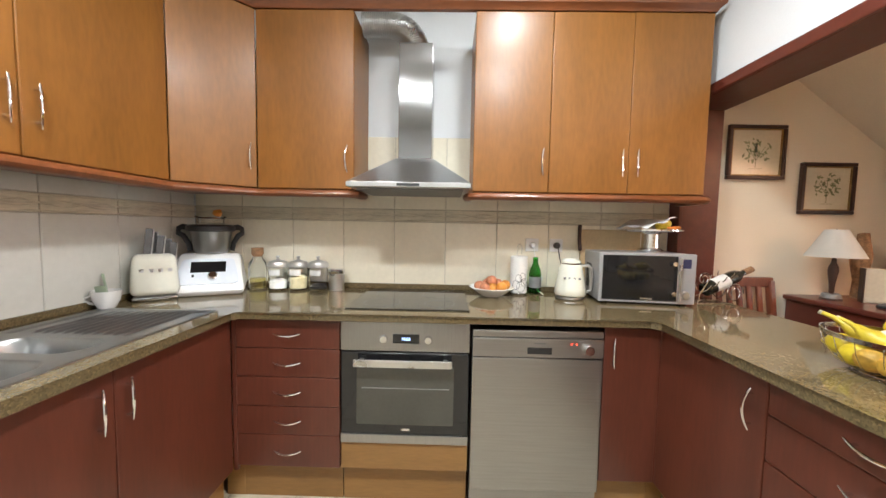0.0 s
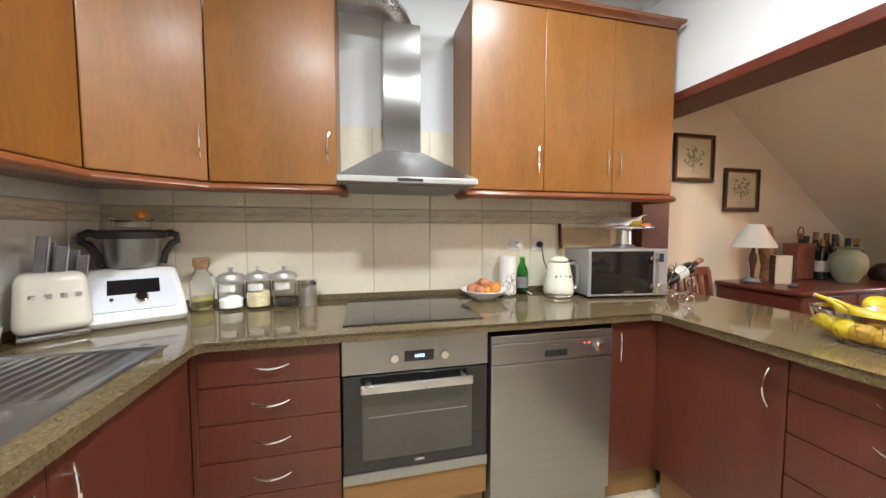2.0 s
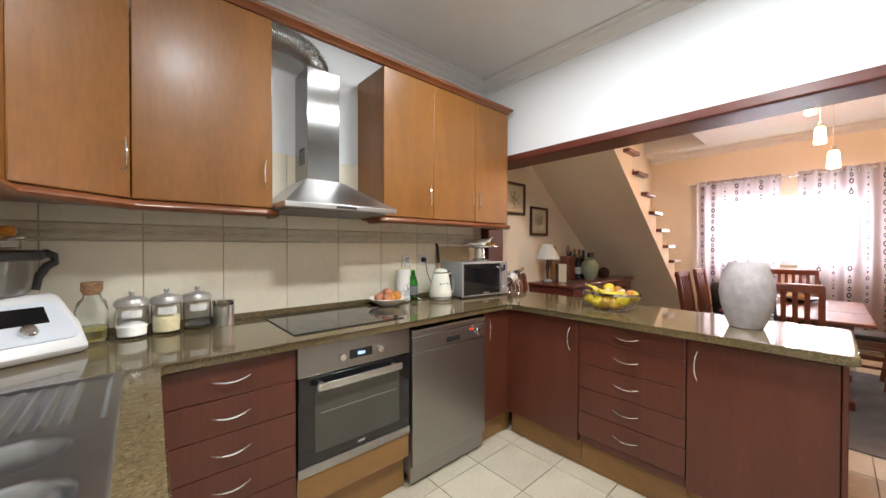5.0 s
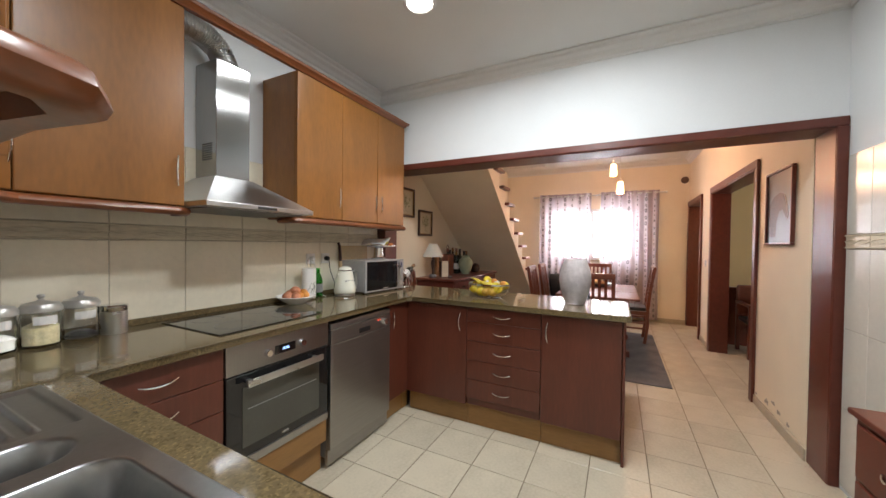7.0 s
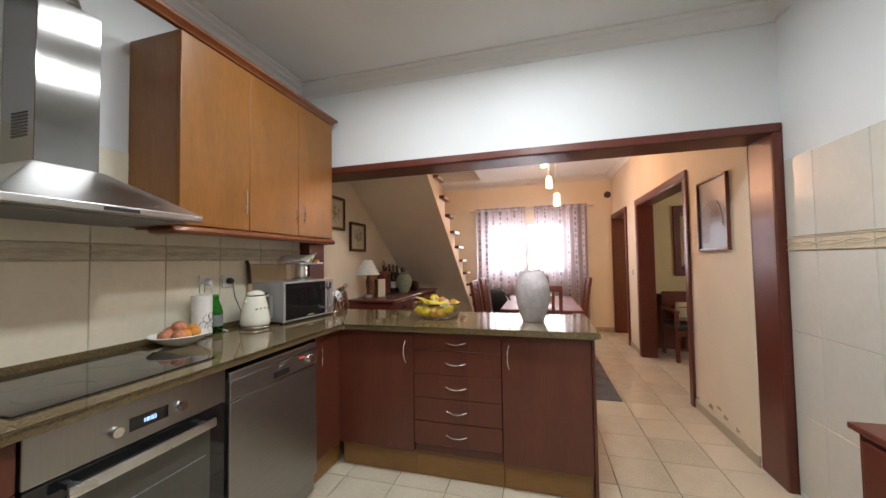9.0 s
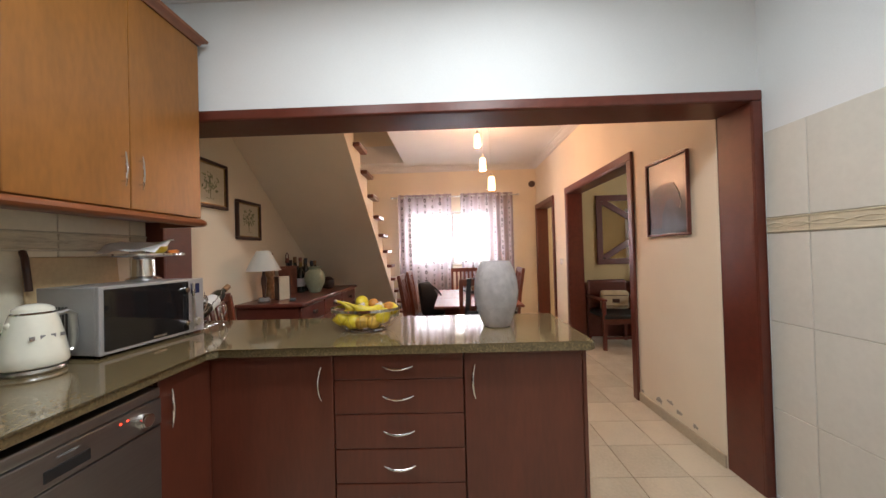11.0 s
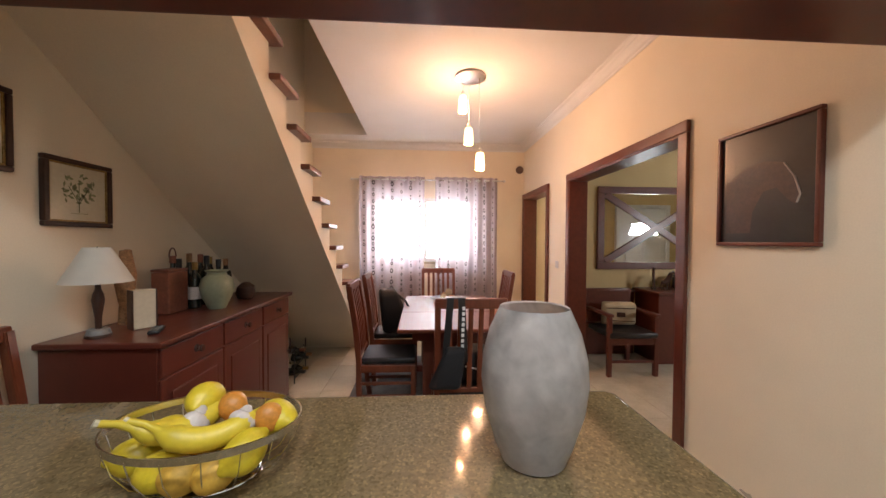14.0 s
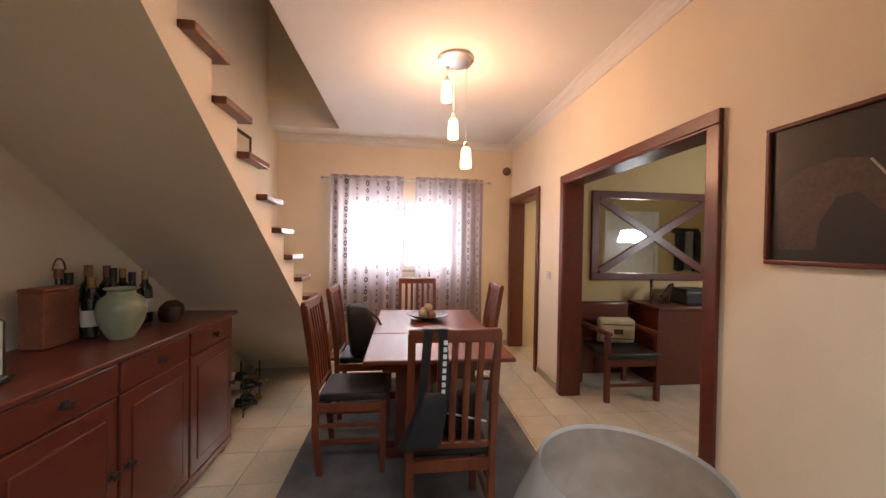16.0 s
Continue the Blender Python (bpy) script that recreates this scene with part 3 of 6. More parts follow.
rounded_slab("slab", [(SK[1] - 0.012, 0.42), (-0.955, 0.42), (-0.955, 1.48), (-0.93, 1.505), (0.90, 1.505), (0.93, 1.475), (0.93, -0.03), (0.955, -0.055), (1.555, -0.055), (1.58, -0.03), (1.58, 2.10), (XK - 0.03, 2.10), (XK - 0.03, YN - 0.001), (XW + 0.001, YN - 0.001), (XW + 0.001, 1.50), (SK[1] - 0.012, 1.50)], UND, TOP, GRANITE, wt, 0.012)
box("slab", XW + 0.001, SK[1] - 0.0125, 0.42, SK[2] + 0.01, UND, TOP, GRANITE, wt)
box("slab", XW + 0.001, SK[0] + 0.01, SK[2] + 0.011, 1.4995, UND, TOP, GRANITE, wt, bevel=0.0005)
box("upstand", XW + 0.02, XK - 0.045, YN - 0.02, YN - 0.002, TOP, TOP + 0.032, GRANITE, wt)
box("upstand", XW + 0.002, XW + 0.02, 0.42, YN - 0.003, TOP, TOP + 0.032, GRANITE, wt)


def upper_unit(name, label, place, w, z0, z1, fronts, depth=0.32):
    o = thing(name, label, "wall cabinet", group="kitchen wall cabinets")
    box("body", 0.002, w - 0.002, 0.021, depth, z0, z1, UPPER, o, m=place)
    for side, a, b in fronts:
        front_panel("door", o, b - a, z1 - z0 - 0.004, UPPER, place @ pose(a, 0, z0 + 0.002))
        bow_handle(o, place @ pose(b - 0.032 if side == "r" else a + 0.045, 0, z0 + 0.16) @ VERT, 0.13)
    return o


UZ0, UZ1 = 1.515, 2.43
upper_unit("wall_cabinet", "cherry wall cabinet with a bowed door handle", NORTH(-1.016, 0, 1.82), 0.511, UZ0, UZ1, [("r", 0, 0.511)], 0.335)
upper_unit("wall_cabinet", "cherry three-door wall cabinet beside the hood", NORTH(0.119, 0, 1.82), 1.201, UZ0, UZ1, [("r", 0, 0.395), ("r", 0.395, 0.804), ("l", 0.804, 1.201)], 0.335)
UXW = -1.275
dd = math.hypot(-1.016 - UXW, 0.259)
upper_unit("corner_wall_cabinet", "cherry diagonal corner wall cabinet", pose(UXW, 1.561, 0, 0, 0, 45), dd, UZ0, UZ1, [("r", 0, dd)], 0.2)
WU = lambda y: pose(UXW, y, 0, 0, 0, 90)
upper_unit("wall_cabinet", "cherry two-door wall cabinet over the sink", WU(0.56), 1.0, UZ0, UZ1, [("r", 0, 0.459), ("l", 0.459, 1.0)], 0.33)


def moulding(name, path, z, r, mat, label, h=None):
    """A rounded rail swept along a plan line."""
    o = structure(new(name), label, "moulding")
    bm = bmesh.new()
    sec = [(-0.018, 0), (0.010, 0), (0.020, 0.006), (0.025, 0.016), (0.022, 0.028), (0.012, 0.036), (-0.018, 0.040)] if h is None else [(-0.02, 0), (0.005, 0), (0.012, 0.014), (0.03, 0.026), (0.034, 0.04), (-0.02, 0.04)]
    P = [Vector(p) for p in path]
    rings = []
    for i, p in enumerate(P):
        d1 = (P[i] - P[i - 1]).normalized() if i else (P[1] - P[0]).normalized()
        d2 = (P[i + 1] - P[i]).normalized() if i < len(P) - 1 else d1
        n1, n2 = Vector((d1.y, -d1.x)), Vector((d2.y, -d2.x))
        n = (n1 + n2).normalized()
        n /= max(0.4, n.dot(n1))
        rings.append([bm.verts.new((p.x + n.x * a, p.y + n.y * a, z + b)) for a, b in sec])
    k = len(sec)
    for a, b in zip(rings, rings[1:]):
        for j in range(k):
            bm.faces.new((a[j], a[(j + 1) % k], b[(j + 1) % k], b[j]))
    bm.faces.new(rings[0]), bm.faces.new(rings[-1][::-1])
    put("rail", mesh_of("rail", bm, mat, True), o)
    return o


LOW = UZ0 - 0.040
# the light rails turn round at their free ends
moulding("light_rail", [(XW + 0.01, 0.43), (-1.32, 0.43), (-1.27, 0.45), (UXW + 0.03, 0.50), (UXW + 0.01, 0.60), (UXW, 1.561), (-1.016, 1.82), (-0.54, 1.82), (-0.50, 1.835), (-0.485, 1.87), (-0.485, 1.95)], LOW, 0.02, RAIL, "rounded cherry light rail under the wall cabinets")
moulding("light_rail", [(0.10, 1.95), (0.10, 1.87), (0.115, 1.835), (0.155, 1.82), (1.30, 1.82), (1.335, 1.835), (1.345, 1.87), (1.345, 2.05)], LOW, 0.02, RAIL, "rounded cherry light rail under the wall cabinets")
structure(boxes("cabinet_underside", [(XW + 0.01, UXW + 0.01, 0.44, 2.1, UZ0 - 0.012, UZ0 - 0.002), (UXW + 0.01, -0.51, 1.83, 2.1, UZ0 - 0.012, UZ0 - 0.002), (0.12, 1.32, 1.83, 2.1, UZ0 - 0.012, UZ0 - 0.002)], RAIL), "cherry underside boards of the wall cabinets", "panel")
moulding("crown_rail", [(UXW, 0.56), (UXW, 1.561), (-1.016, 1.82), (1.32, 1.82), (1.32, 2.10)], UZ1, 0.02, RAIL, "dark cherry crown moulding on the wall cabinets", 1)
sh = thing("end_shelf", "rounded open end shelf of the sink wall cabinets", "shelf")
for z in (UZ0 - 0.004, 1.97, 2.40):
    prism("shelf", [(XW + 0.002, 0.558)] + [(XW + 0.002 + 0.33 * math.cos(a * math.pi / 16), 0.558 - 0.12 * math.sin(a * math.pi / 16)) for a in range(0, 9)], z, z + 0.022, "z", RAIL, sh, 0.004)

# ---- kitchen appliances ----
ov = thing("oven", "built-in stainless steel oven with black glass door", "oven")
OX0, OX1 = -0.486, 0.107
box("body", OX0 + 0.01, OX1 - 0.01, 1.565, 2.1, 0.33, 0.892, BLACK, ov)
box("control_panel", OX0, OX1, 1.535, 1.565, 0.757, 0.893, STEEL, ov, 0.004)
box("door", OX0 + 0.002, OX1 - 0.002, 1.535, 1.562, 0.362, 0.752, BLACKGLASS, ov, 0.004)
box("window", OX0 + 0.075, OX1 - 0.07, 1.5325, 1.536, 0.41, 0.69, OVENPANE, ov, 0.001)
box("rack", OX0 + 0.1, OX1 - 0.09, 1.5312, 1.5325, 0.582, 0.586, GREY, ov, 0)
box("strip", OX0, OX1, 1.533, 1.562, 0.318, 0.360, STEEL, ov, 0.003)
box("handle", OX0 + 0.07, OX1 - 0.08, 1.485, 1.498, 0.698, 0.732, ALU, ov, 0.005)
for px_ in (OX0 + 0.09, OX1 - 0.12):
    box("handle_post", px_, px_ + 0.02, 1.498, 1.536, 0.706, 0.724, ALU, ov)
box("display", -0.245, -0.125, 1.5325, 1.536, 0.795, 0.838, BLACKGLASS, ov, 0.001)
text("clock_digits", "18:03", 0.019, CLOCK, ov, pose(-0.185, 1.5318, 0.816, 90))
box("badge", -0.205, -0.165, 1.5330, 1.5348, 0.382, 0.392, ALU, ov, 0)
for x in (-0.285, -0.083):
    lathe("knob", [(0.018, 0), (0.018, 0.014), (0.015, 0.02), (0, 0.02)], CHROME, ov, pose(x, 1.535, 0.816, 90))
ob_ = thing("oven_plinth", "light orange wooden panel below the oven", "panel", kind="structure")
box("panel", OX0, OX1, 1.545, 1.565, 0.185, 0.315, KICK, ob_, 0.003)
box("plinth", OX0, OX1, 1.59, 1.608, 0.0, 0.184, KICK, ob_)

dw = thing("dishwasher", "freestanding stainless steel dishwasher under the worktop", "dishwasher")
DX0, DX1 = 0.118, 0.708
box("body", DX0 + 0.004, DX1 - 0.004, 1.56, 2.1, 0.06, 0.872, GREY, dw)
box("lid", DX0, DX1, 1.525, 1.6, 0.838, 0.872, DISHW, dw, 0.006)
box("control_panel", DX0, DX1, 1.522, 1.56, 0.748, 0.836, DISHW, dw, 0.005)
box("door", DX0, DX1, 1.524, 1.56, 0.115, 0.745, DISHW, dw, 0.006)
box("plinth", DX0, DX1, 1.545, 1.57, 0.02, 0.112, DISHW, dw, 0.003)
box("grip", 0.365, 0.475, 1.5195, 1.5235, 0.765, 0.795, BLACK, dw, 0.002)
box("badge", 0.395, 0.445, 1.5205, 1.5225, 0.812, 0.817, GREY, dw, 0)
lathe("dial", [(0.024, 0), (0.024, 0.012), (0.02, 0.022), (0, 0.022)], CHROME, dw, pose(0.638, 1.523, 0.79, 90))
boxes("indicator", [(0.56, 0.565, 1.5205, 1.5225, 0.812, 0.817), (0.582, 0.587, 1.5205, 1.5225, 0.812, 0.817)], REDLED, dw, 0)

hb = thing("cooktop", "black glass induction cooktop set in the granite", "cooktop")
box("plate", -0.482, 0.105, 1.585, 2.085, TOP + 0.0005, TOP + 0.006, BLACKGLASS, hb, 0.003)
bm = bmesh.new()
for cx, cy, r in ((-0.33, 1.72, 0.09), (-0.33, 1.95, 0.075), (-0.04, 1.72, 0.075), (-0.04, 1.95, 0.1)):
    add_tube(bm, [(cx + r * math.cos(a * math.pi / 16), cy + r * math.sin(a * math.pi / 16), TOP + 0.0062) for a in range(32)], 0.0006, 4, True)
tagged(put("zone_ring", mesh_of("zone_ring", bm, GREY), hb), kind="stuff")

hd = thing("range_hood", "stainless steel chimney hood with pyramid canopy", "range hood")
HX0, HX1, HY0 = -0.497, 0.098, 1.66
bm = bmesh.new()
ring = lambda x0, x1, y0, y1, z: [bm.verts.new(p) for p in ((x0, y0, z), (x1, y0, z), (x1, y1, z), (x0, y1, z))]
lv = [ring(HX0, HX1, HY0, 2.148, 1.542), ring(-0.304, -0.093, 1.938, 2.148, 1.705), ring(-0.292, -0.105, 1.95, 2.148, 1.708)]
for a, b in zip(lv, lv[1:]):
    for i in range(4):
        bm.faces.new((a[i], a[(i + 1) % 4], b[(i + 1) % 4], b[i]))
bm.faces.new(lv[0][::-1]), bm.faces.new(lv[-1])
put("canopy", mesh_of("canopy", bm, HOODC), hd)
box("lip", HX0 - 0.003, HX1 + 0.003, HY0 - 0.004, 2.148, 1.516, 1.5415, ALU, hd, 0.003)
box("filter", HX0 + 0.03, HX1 - 0.03, HY0 + 0.05, 2.12, 1.511, 1.5155, GREY, hd, 0.001)
box("button_strip", -0.255, -0.145, HY0 - 0.006, HY0 - 0.004, 1.522, 1.535, BLACK, hd, 0.001)
box("chimney", -0.292, -0.105, 1.95, 2.148, 1.708, 2.335, HOODST, hd, 0.003)
boxes("vent_slots", [(-0.294, -0.2922, 1.99, 2.08, 1.80 + i * 0.012, 1.806 + i * 0.012) for i in range(8)], BLACK, hd, 0)
pts, rad = [], []
for i in range(64):
    a = min(1, i / 40) * math.pi / 2
    p = Vector((-0.20 - 0.17 * (1 - math.cos(a)), 2.03, 2.33 + 0.14 * math.sin(a)))
    if i > 40:
        p.x -= (i - 40) * 0.006
    pts.append(p)
    rad.append(0.064 + (0.004 if i % 2 else -0.002))
dk = tube("duct", pts, rad, ALU, hd, None, 20)
dk["label"] = "ribbed aluminium exhaust duct"

# steel sink with drainer
sk = thing("kitchen_sink", "stainless steel double-bowl sink with ribbed drainer", "sink")
bm = bmesh.new()
X0, X1, Y0, Y1 = SK
NX, NY = 150, 300


def sink_depth(x, y):
    def bowl(cx, cy, hx, hy, d):
        q = max(abs(x - cx) - hx + 0.07, 0), max(abs(y - cy) - hy + 0.07, 0)
        e = math.hypot(*q) - 0.07 if (q[0] or q[1]) else max(abs(x - cx) - hx, abs(y - cy) - hy)
        u = min(1, max(0, -e / 0.05))
        return d * u * u * (3 - 2 * u)
    z = -max(bowl(-1.285, 0.695, 0.215, 0.215, 0.16), bowl(-1.265, 1.03, 0.17, 0.072, 0.13))
    if z == 0:
        # sunk drainer with ribs running away from the bowls
        edge = min(x - X0 - 0.035, X1 - 0.022 - x, y - 1.125, Y1 - 0.022 - y)
        u = min(1, max(0, edge / 0.012))
        z -= 0.006 * u * u * (3 - 2 * u)
        end = min(1, max(0, min(y - 1.15, 1.468 - y, x + 1.46, -1.095 - x) / 0.014))
        z += 0.0075 * end * max(0, math.sin((x + 1.455) * 2 * math.pi / 0.036)) ** 1.2
    return z


grid = [[bm.verts.new((X0 + (X1 - X0) * i / NX, Y0 + (Y1 - Y0) * j / NY, TOP + 0.004 + sink_depth(X0 + (X1 - X0) * i / NX, Y0 + (Y1 - Y0) * j / NY) - (0.0035 if i in (0, NX) or j in (0, NY) else 0))) for j in range(NY + 1)] for i in range(NX + 1)]
for i in range(NX):
    for j in range(NY):
        bm.faces.new((grid[i][j], grid[i + 1][j], grid[i + 1][j + 1], grid[i][j + 1]))
me = mesh_of("basin", bm, SINKST)
me.shade_smooth()
put("basin", me, sk)
lathe("drain", [(0.0, 0.003), (0.02, 0.002), (0.04, 0.004), (0.045, 0)], CHROME, sk, pose(-1.285, 0.695, TOP - 0.156))
fa = thing("kitchen_tap", "chrome kitchen tap behind the sink", "tap")
lathe("base", [(0.028, 0), (0.028, 0.01), (0.02, 0.02), (0.018, 0.12), (0, 0.13)], CHROME, fa, pose(-1.57, 0.70, TOP))
tube("spout", [(-1.57, 0.70, TOP + 0.10)] + [(-1.57 + 0.2 * i / 8, 0.70, TOP + 0.10 + 0.09 * math.sin(i / 8 * math.pi * 0.8)) for i in range(1, 9)], 0.009, CHROME, fa)
box("lever", -1.575, -1.565, 0.70, 0.80, TOP + 0.13, TOP + 0.138, CHROME, fa, 0.003)

# ceiling lamps; the third is an added one out of view
for i, (lx, ly) in enumerate(KITCHEN_LAMPS):
    o = thing("ceiling_downlight", "round white recessed ceiling light, switched on", "ceiling light", pose(lx, ly, CEIL_K), "kitchen ceiling lights")
    lathe("ring", [(0.075, 0), (0.098, 0), (0.1, -0.006), (0.094, -0.012), (0.08, -0.012), (0.075, -0.004)], WHITEP, o)
    lathe("diffuser", [(0.0, -0.008), (0.05, -0.008), (0.078, -0.004)], LAMPGLOW, o)

# ---- things on the worktop ----
W = lambda x, y, r=0: pose(x, y, TOP + 0.001, 0, 0, r)

o = thing("coffee_cup", "white ceramic cup with a green spoon, by the sink", "cup", W(-1.53, 1.50, 200) @ Matrix.Scale(1.25, 4))
lathe("bowl", [(0, 0.004), (0.022, 0), (0.026, 0.004), (0.038, 0.03), (0.044, 0.065), (0.042, 0.065), (0.035, 0.03), (0.02, 0.01), (0, 0.01)], CERAMIC, o)
tube("handle", [(0.036 + 0.03 * math.sin(a * math.pi / 8), 0, 0.05 - 0.034 * a / 8) for a in range(9)], 0.005, CERAMIC, o)
box("spoon", -0.004, 0.004, -0.02, -0.016, 0.03, 0.13, CELADON, o, 0.001, pose(0, 0, 0, 12, 14))
box("spoon", -0.02, 0.014, 0.01, 0.016, 0.04, 0.088, CELADON, o, 0.002, pose(0, 0, 0, -8, 5))

o = thing("knife_block", "rounded cream enamel knife block with steel-handled knives", "knife block", W(-1.478, 1.70, 38) @ Matrix.Diagonal((1.04, 1.08, 1.14, 1.0)))
bm = bmesh.new()
add_box(bm, -0.095, 0.095, -0.06, 0.06, 0.022, 0.205, 0.03, 4)
for v in bm.verts:
    v.co.x *= 1 - 0.14 * (v.co.z - 0.022) / 0.183
put("body", mesh_of("body", bm, CREAME, True), o)
box("foot", -0.086, 0.086, -0.052, 0.052, 0, 0.021, HOODST, o, 0.008)
boxes("lettering", [(-0.055 + i * 0.035, -0.038 + i * 0.035, -0.0615, -0.0604, 0.128, 0.142) for i in range(4)], ALU, o, 0)
for i, (kx, ky) in enumerate(((-0.05, -0.02), (-0.035, 0.025), (-0.005, -0.02), (0.025, 0.02), (0.045, -0.02))):
    kh = box("knife_handle", kx - 0.016, kx + 0.012, ky - 0.007, ky + 0.007, 0.19, 0.31 - 0.012 * i, KNIFEH, o, 0.004, pose(0, 0, 0, 0, 7))
    kh["label"] = "dark grey knife handle with a steel edge"
    box("knife_edge", kx + 0.0125, kx + 0.017, ky - 0.007, ky + 0.007, 0.19, 0.312 - 0.012 * i, ALU, o, 0.002, pose(0, 0, 0, 0, 7))

o = thing("food_processor", "white cooking robot with steel bowl and black display", "food processor", W(-1.36, 1.94, 28) @ Matrix.Diagonal((1.04, 1.0, 1.27, 1.0)))
prof = [(-0.168, 0.02), (-0.16, 0.006), (-0.145, 0.0), (0.15, 0.0), (0.155, 0.03), (0.15, 0.16), (0.02, 0.172), (-0.02, 0.167), (-0.06, 0.142), (-0.115, 0.087), (-0.155, 0.05)]
hs = prism("housing", prof, -0.16, 0.16, "x", WHITEP, o, 0.02)
for v in hs.data.vertices:
    v.co.x *= 1.03 - 1.1 * max(0, v.co.z - 0.02)
slope = pose(0, -0.105, 0.0985, 44.5)
prism("face_panel", [(sx * (0.105 + 0.025 * math.cos(a)) * (1 - 0.09 * sy), sy * 0.05 + 0.022 * math.sin(a) * 1.0) for sx, sy, a in [(1, 1, k * math.pi / 8) for k in range(5)] + [(-1, 1, math.pi / 2 - k * math.pi / 8) for k in range(5)] + [(-1, -1, -k * math.pi / 8) for k in range(5)] + [(1, -1, -math.pi / 2 + k * math.pi / 8) for k in range(5)]], -0.004, 0.004, "z", PANELP, o, 0.003, slope)
box("display", -0.078, 0.078, -0.008, 0.052, 0.004, 0.0065, BLACKGLASS, o, 0.001, slope)
lathe("dial", [(0.021, 0.0), (0.021, 0.012), (0.016, 0.017), (0, 0.017)], CHROME, o, slope @ pose(0.022, -0.034, 0.004))
lathe("button", [(0.006, 0), (0.006, 0.003), (0, 0.003)], BLACK, o, slope @ pose(-0.065, -0.026, 0.004))
lathe("bowl", [(0, 0.172), (0.075, 0.172), (0.085, 0.19), (0.1, 0.275), (0.104, 0.28), (0, 0.281)], STEEL, o, pose(0, 0.045, 0))
lathe("lid", [(0.11, 0.27), (0.118, 0.275), (0.118, 0.292), (0.1, 0.3), (0, 0.302)], BLACK, o, pose(0, 0.045, 0))
for s in (-1, 1):
    tube("handle", [(s * 0.095, 0.045, 0.283), (s * 0.13, 0.045, 0.29), (s * 0.148, 0.045, 0.282), (s * 0.15, 0.045, 0.262), (s * 0.128, 0.045, 0.25), (s * 0.105, 0.045, 0.215), (s * 0.098, 0.045, 0.18)], 0.013, BLACK, o)
lathe("measuring_cup", [(0.062, 0.303), (0.064, 0.328), (0.074, 0.332), (0.074, 0.338), (0.06, 0.338), (0.058, 0.308), (0, 0.305)], GLASS, o, pose(0, 0.045, 0))
wobble(lathe("fruit_piece", [(0, -0.02), (0.02, -0.012), (0.026, 0), (0.018, 0.016), (0, 0.02)], ORANGE, o, pose(0.03, 0.045, 0.352), 14), 0.006, 30)

o = thing("oil_bottle", "glass carafe of oil with a cork stopper", "bottle", W(-1.140, 2.03) @ Matrix.Diagonal((1.2, 1.2, 1.12, 1.0)))
lathe("glass", [(0, 0.004), (0.03, 0), (0.041, 0.006), (0.043, 0.12), (0.036, 0.15), (0.023, 0.165), (0.022, 0.185), (0.019, 0.185), (0.019, 0.163), (0.038, 0.12), (0.038, 0.01), (0, 0.009)], GLASS, o)
lathe("oil", [(0, 0.011), (0.0372, 0.011), (0.0372, 0.062), (0, 0.062)], glass_shader("oil", (0.75, 0.68, 0.25)), o)
lathe("stopper", [(0, 0.175), (0.019, 0.175), (0.028, 0.19), (0.028, 0.222), (0, 0.224)], CORK, o)


def jar(x, y, fill, mat, label):
    o = thing("storage_jar", label, "jar", W(x, y) @ Matrix.Diagonal((1.08, 1.08, 1.14, 1.0)), "storage jars")
    lathe("glass", [(0, 0.004), (0.04, 0), (0.05, 0.006), (0.052, 0.11), (0.046, 0.122), (0.043, 0.122), (0.048, 0.108), (0.046, 0.01), (0, 0.008)], GLASS, o)
    if fill:
        lathe("contents", [(0, 0.011), (0.0455, 0.011), (0.0468, fill - 0.01), (0.03, fill), (0, fill + 0.004)], mat, o)
    lathe("lid", [(0.05, 0.118), (0.056, 0.122), (0.056, 0.134), (0.046, 0.148), (0.012, 0.157), (0.006, 0.163), (0.011, 0.172), (0.008, 0.178), (0, 0.179)], shader("pale_lid", (0.5, 0.49, 0.46), 0.3, 0.5, 0.05, 8), o)
    prism("label_plate", [(0.0525 * math.sin(a) , -0.0525 * math.cos(a)) for a in (-0.6, -0.3, 0, 0.3, 0.6)] + [(0.0532 * math.sin(a), -0.0532 * math.cos(a)) for a in (0.6, 0.3, 0, -0.3, -0.6)], 0.08, 0.108, "z", PAPER, o)


jar(-1.018, 2.032, 0.055, FLOUR, "lidded glass jar of white flour on granite")
jar(-0.900, 2.042, 0.078, RICE, "lidded glass jar of yellow grains on granite")
jar(-0.784, 2.052, 0.03, BLACK, "nearly empty lidded glass jar on granite")
o = thing("metal_canister", "small brushed steel canister with lid", "canister", W(-0.674, 2.058) @ Matrix.Diagonal((1.08, 1.08, 1.15, 1.0)))
lathe("body", [(0, 0), (0.042, 0), (0.043, 0.09), (0, 0.09)], ALU, o)
lathe("lid", [(0.044, 0.088), (0.0455, 0.09), (0.0455, 0.108), (0.042, 0.112), (0, 0.113)], CHROME, o)

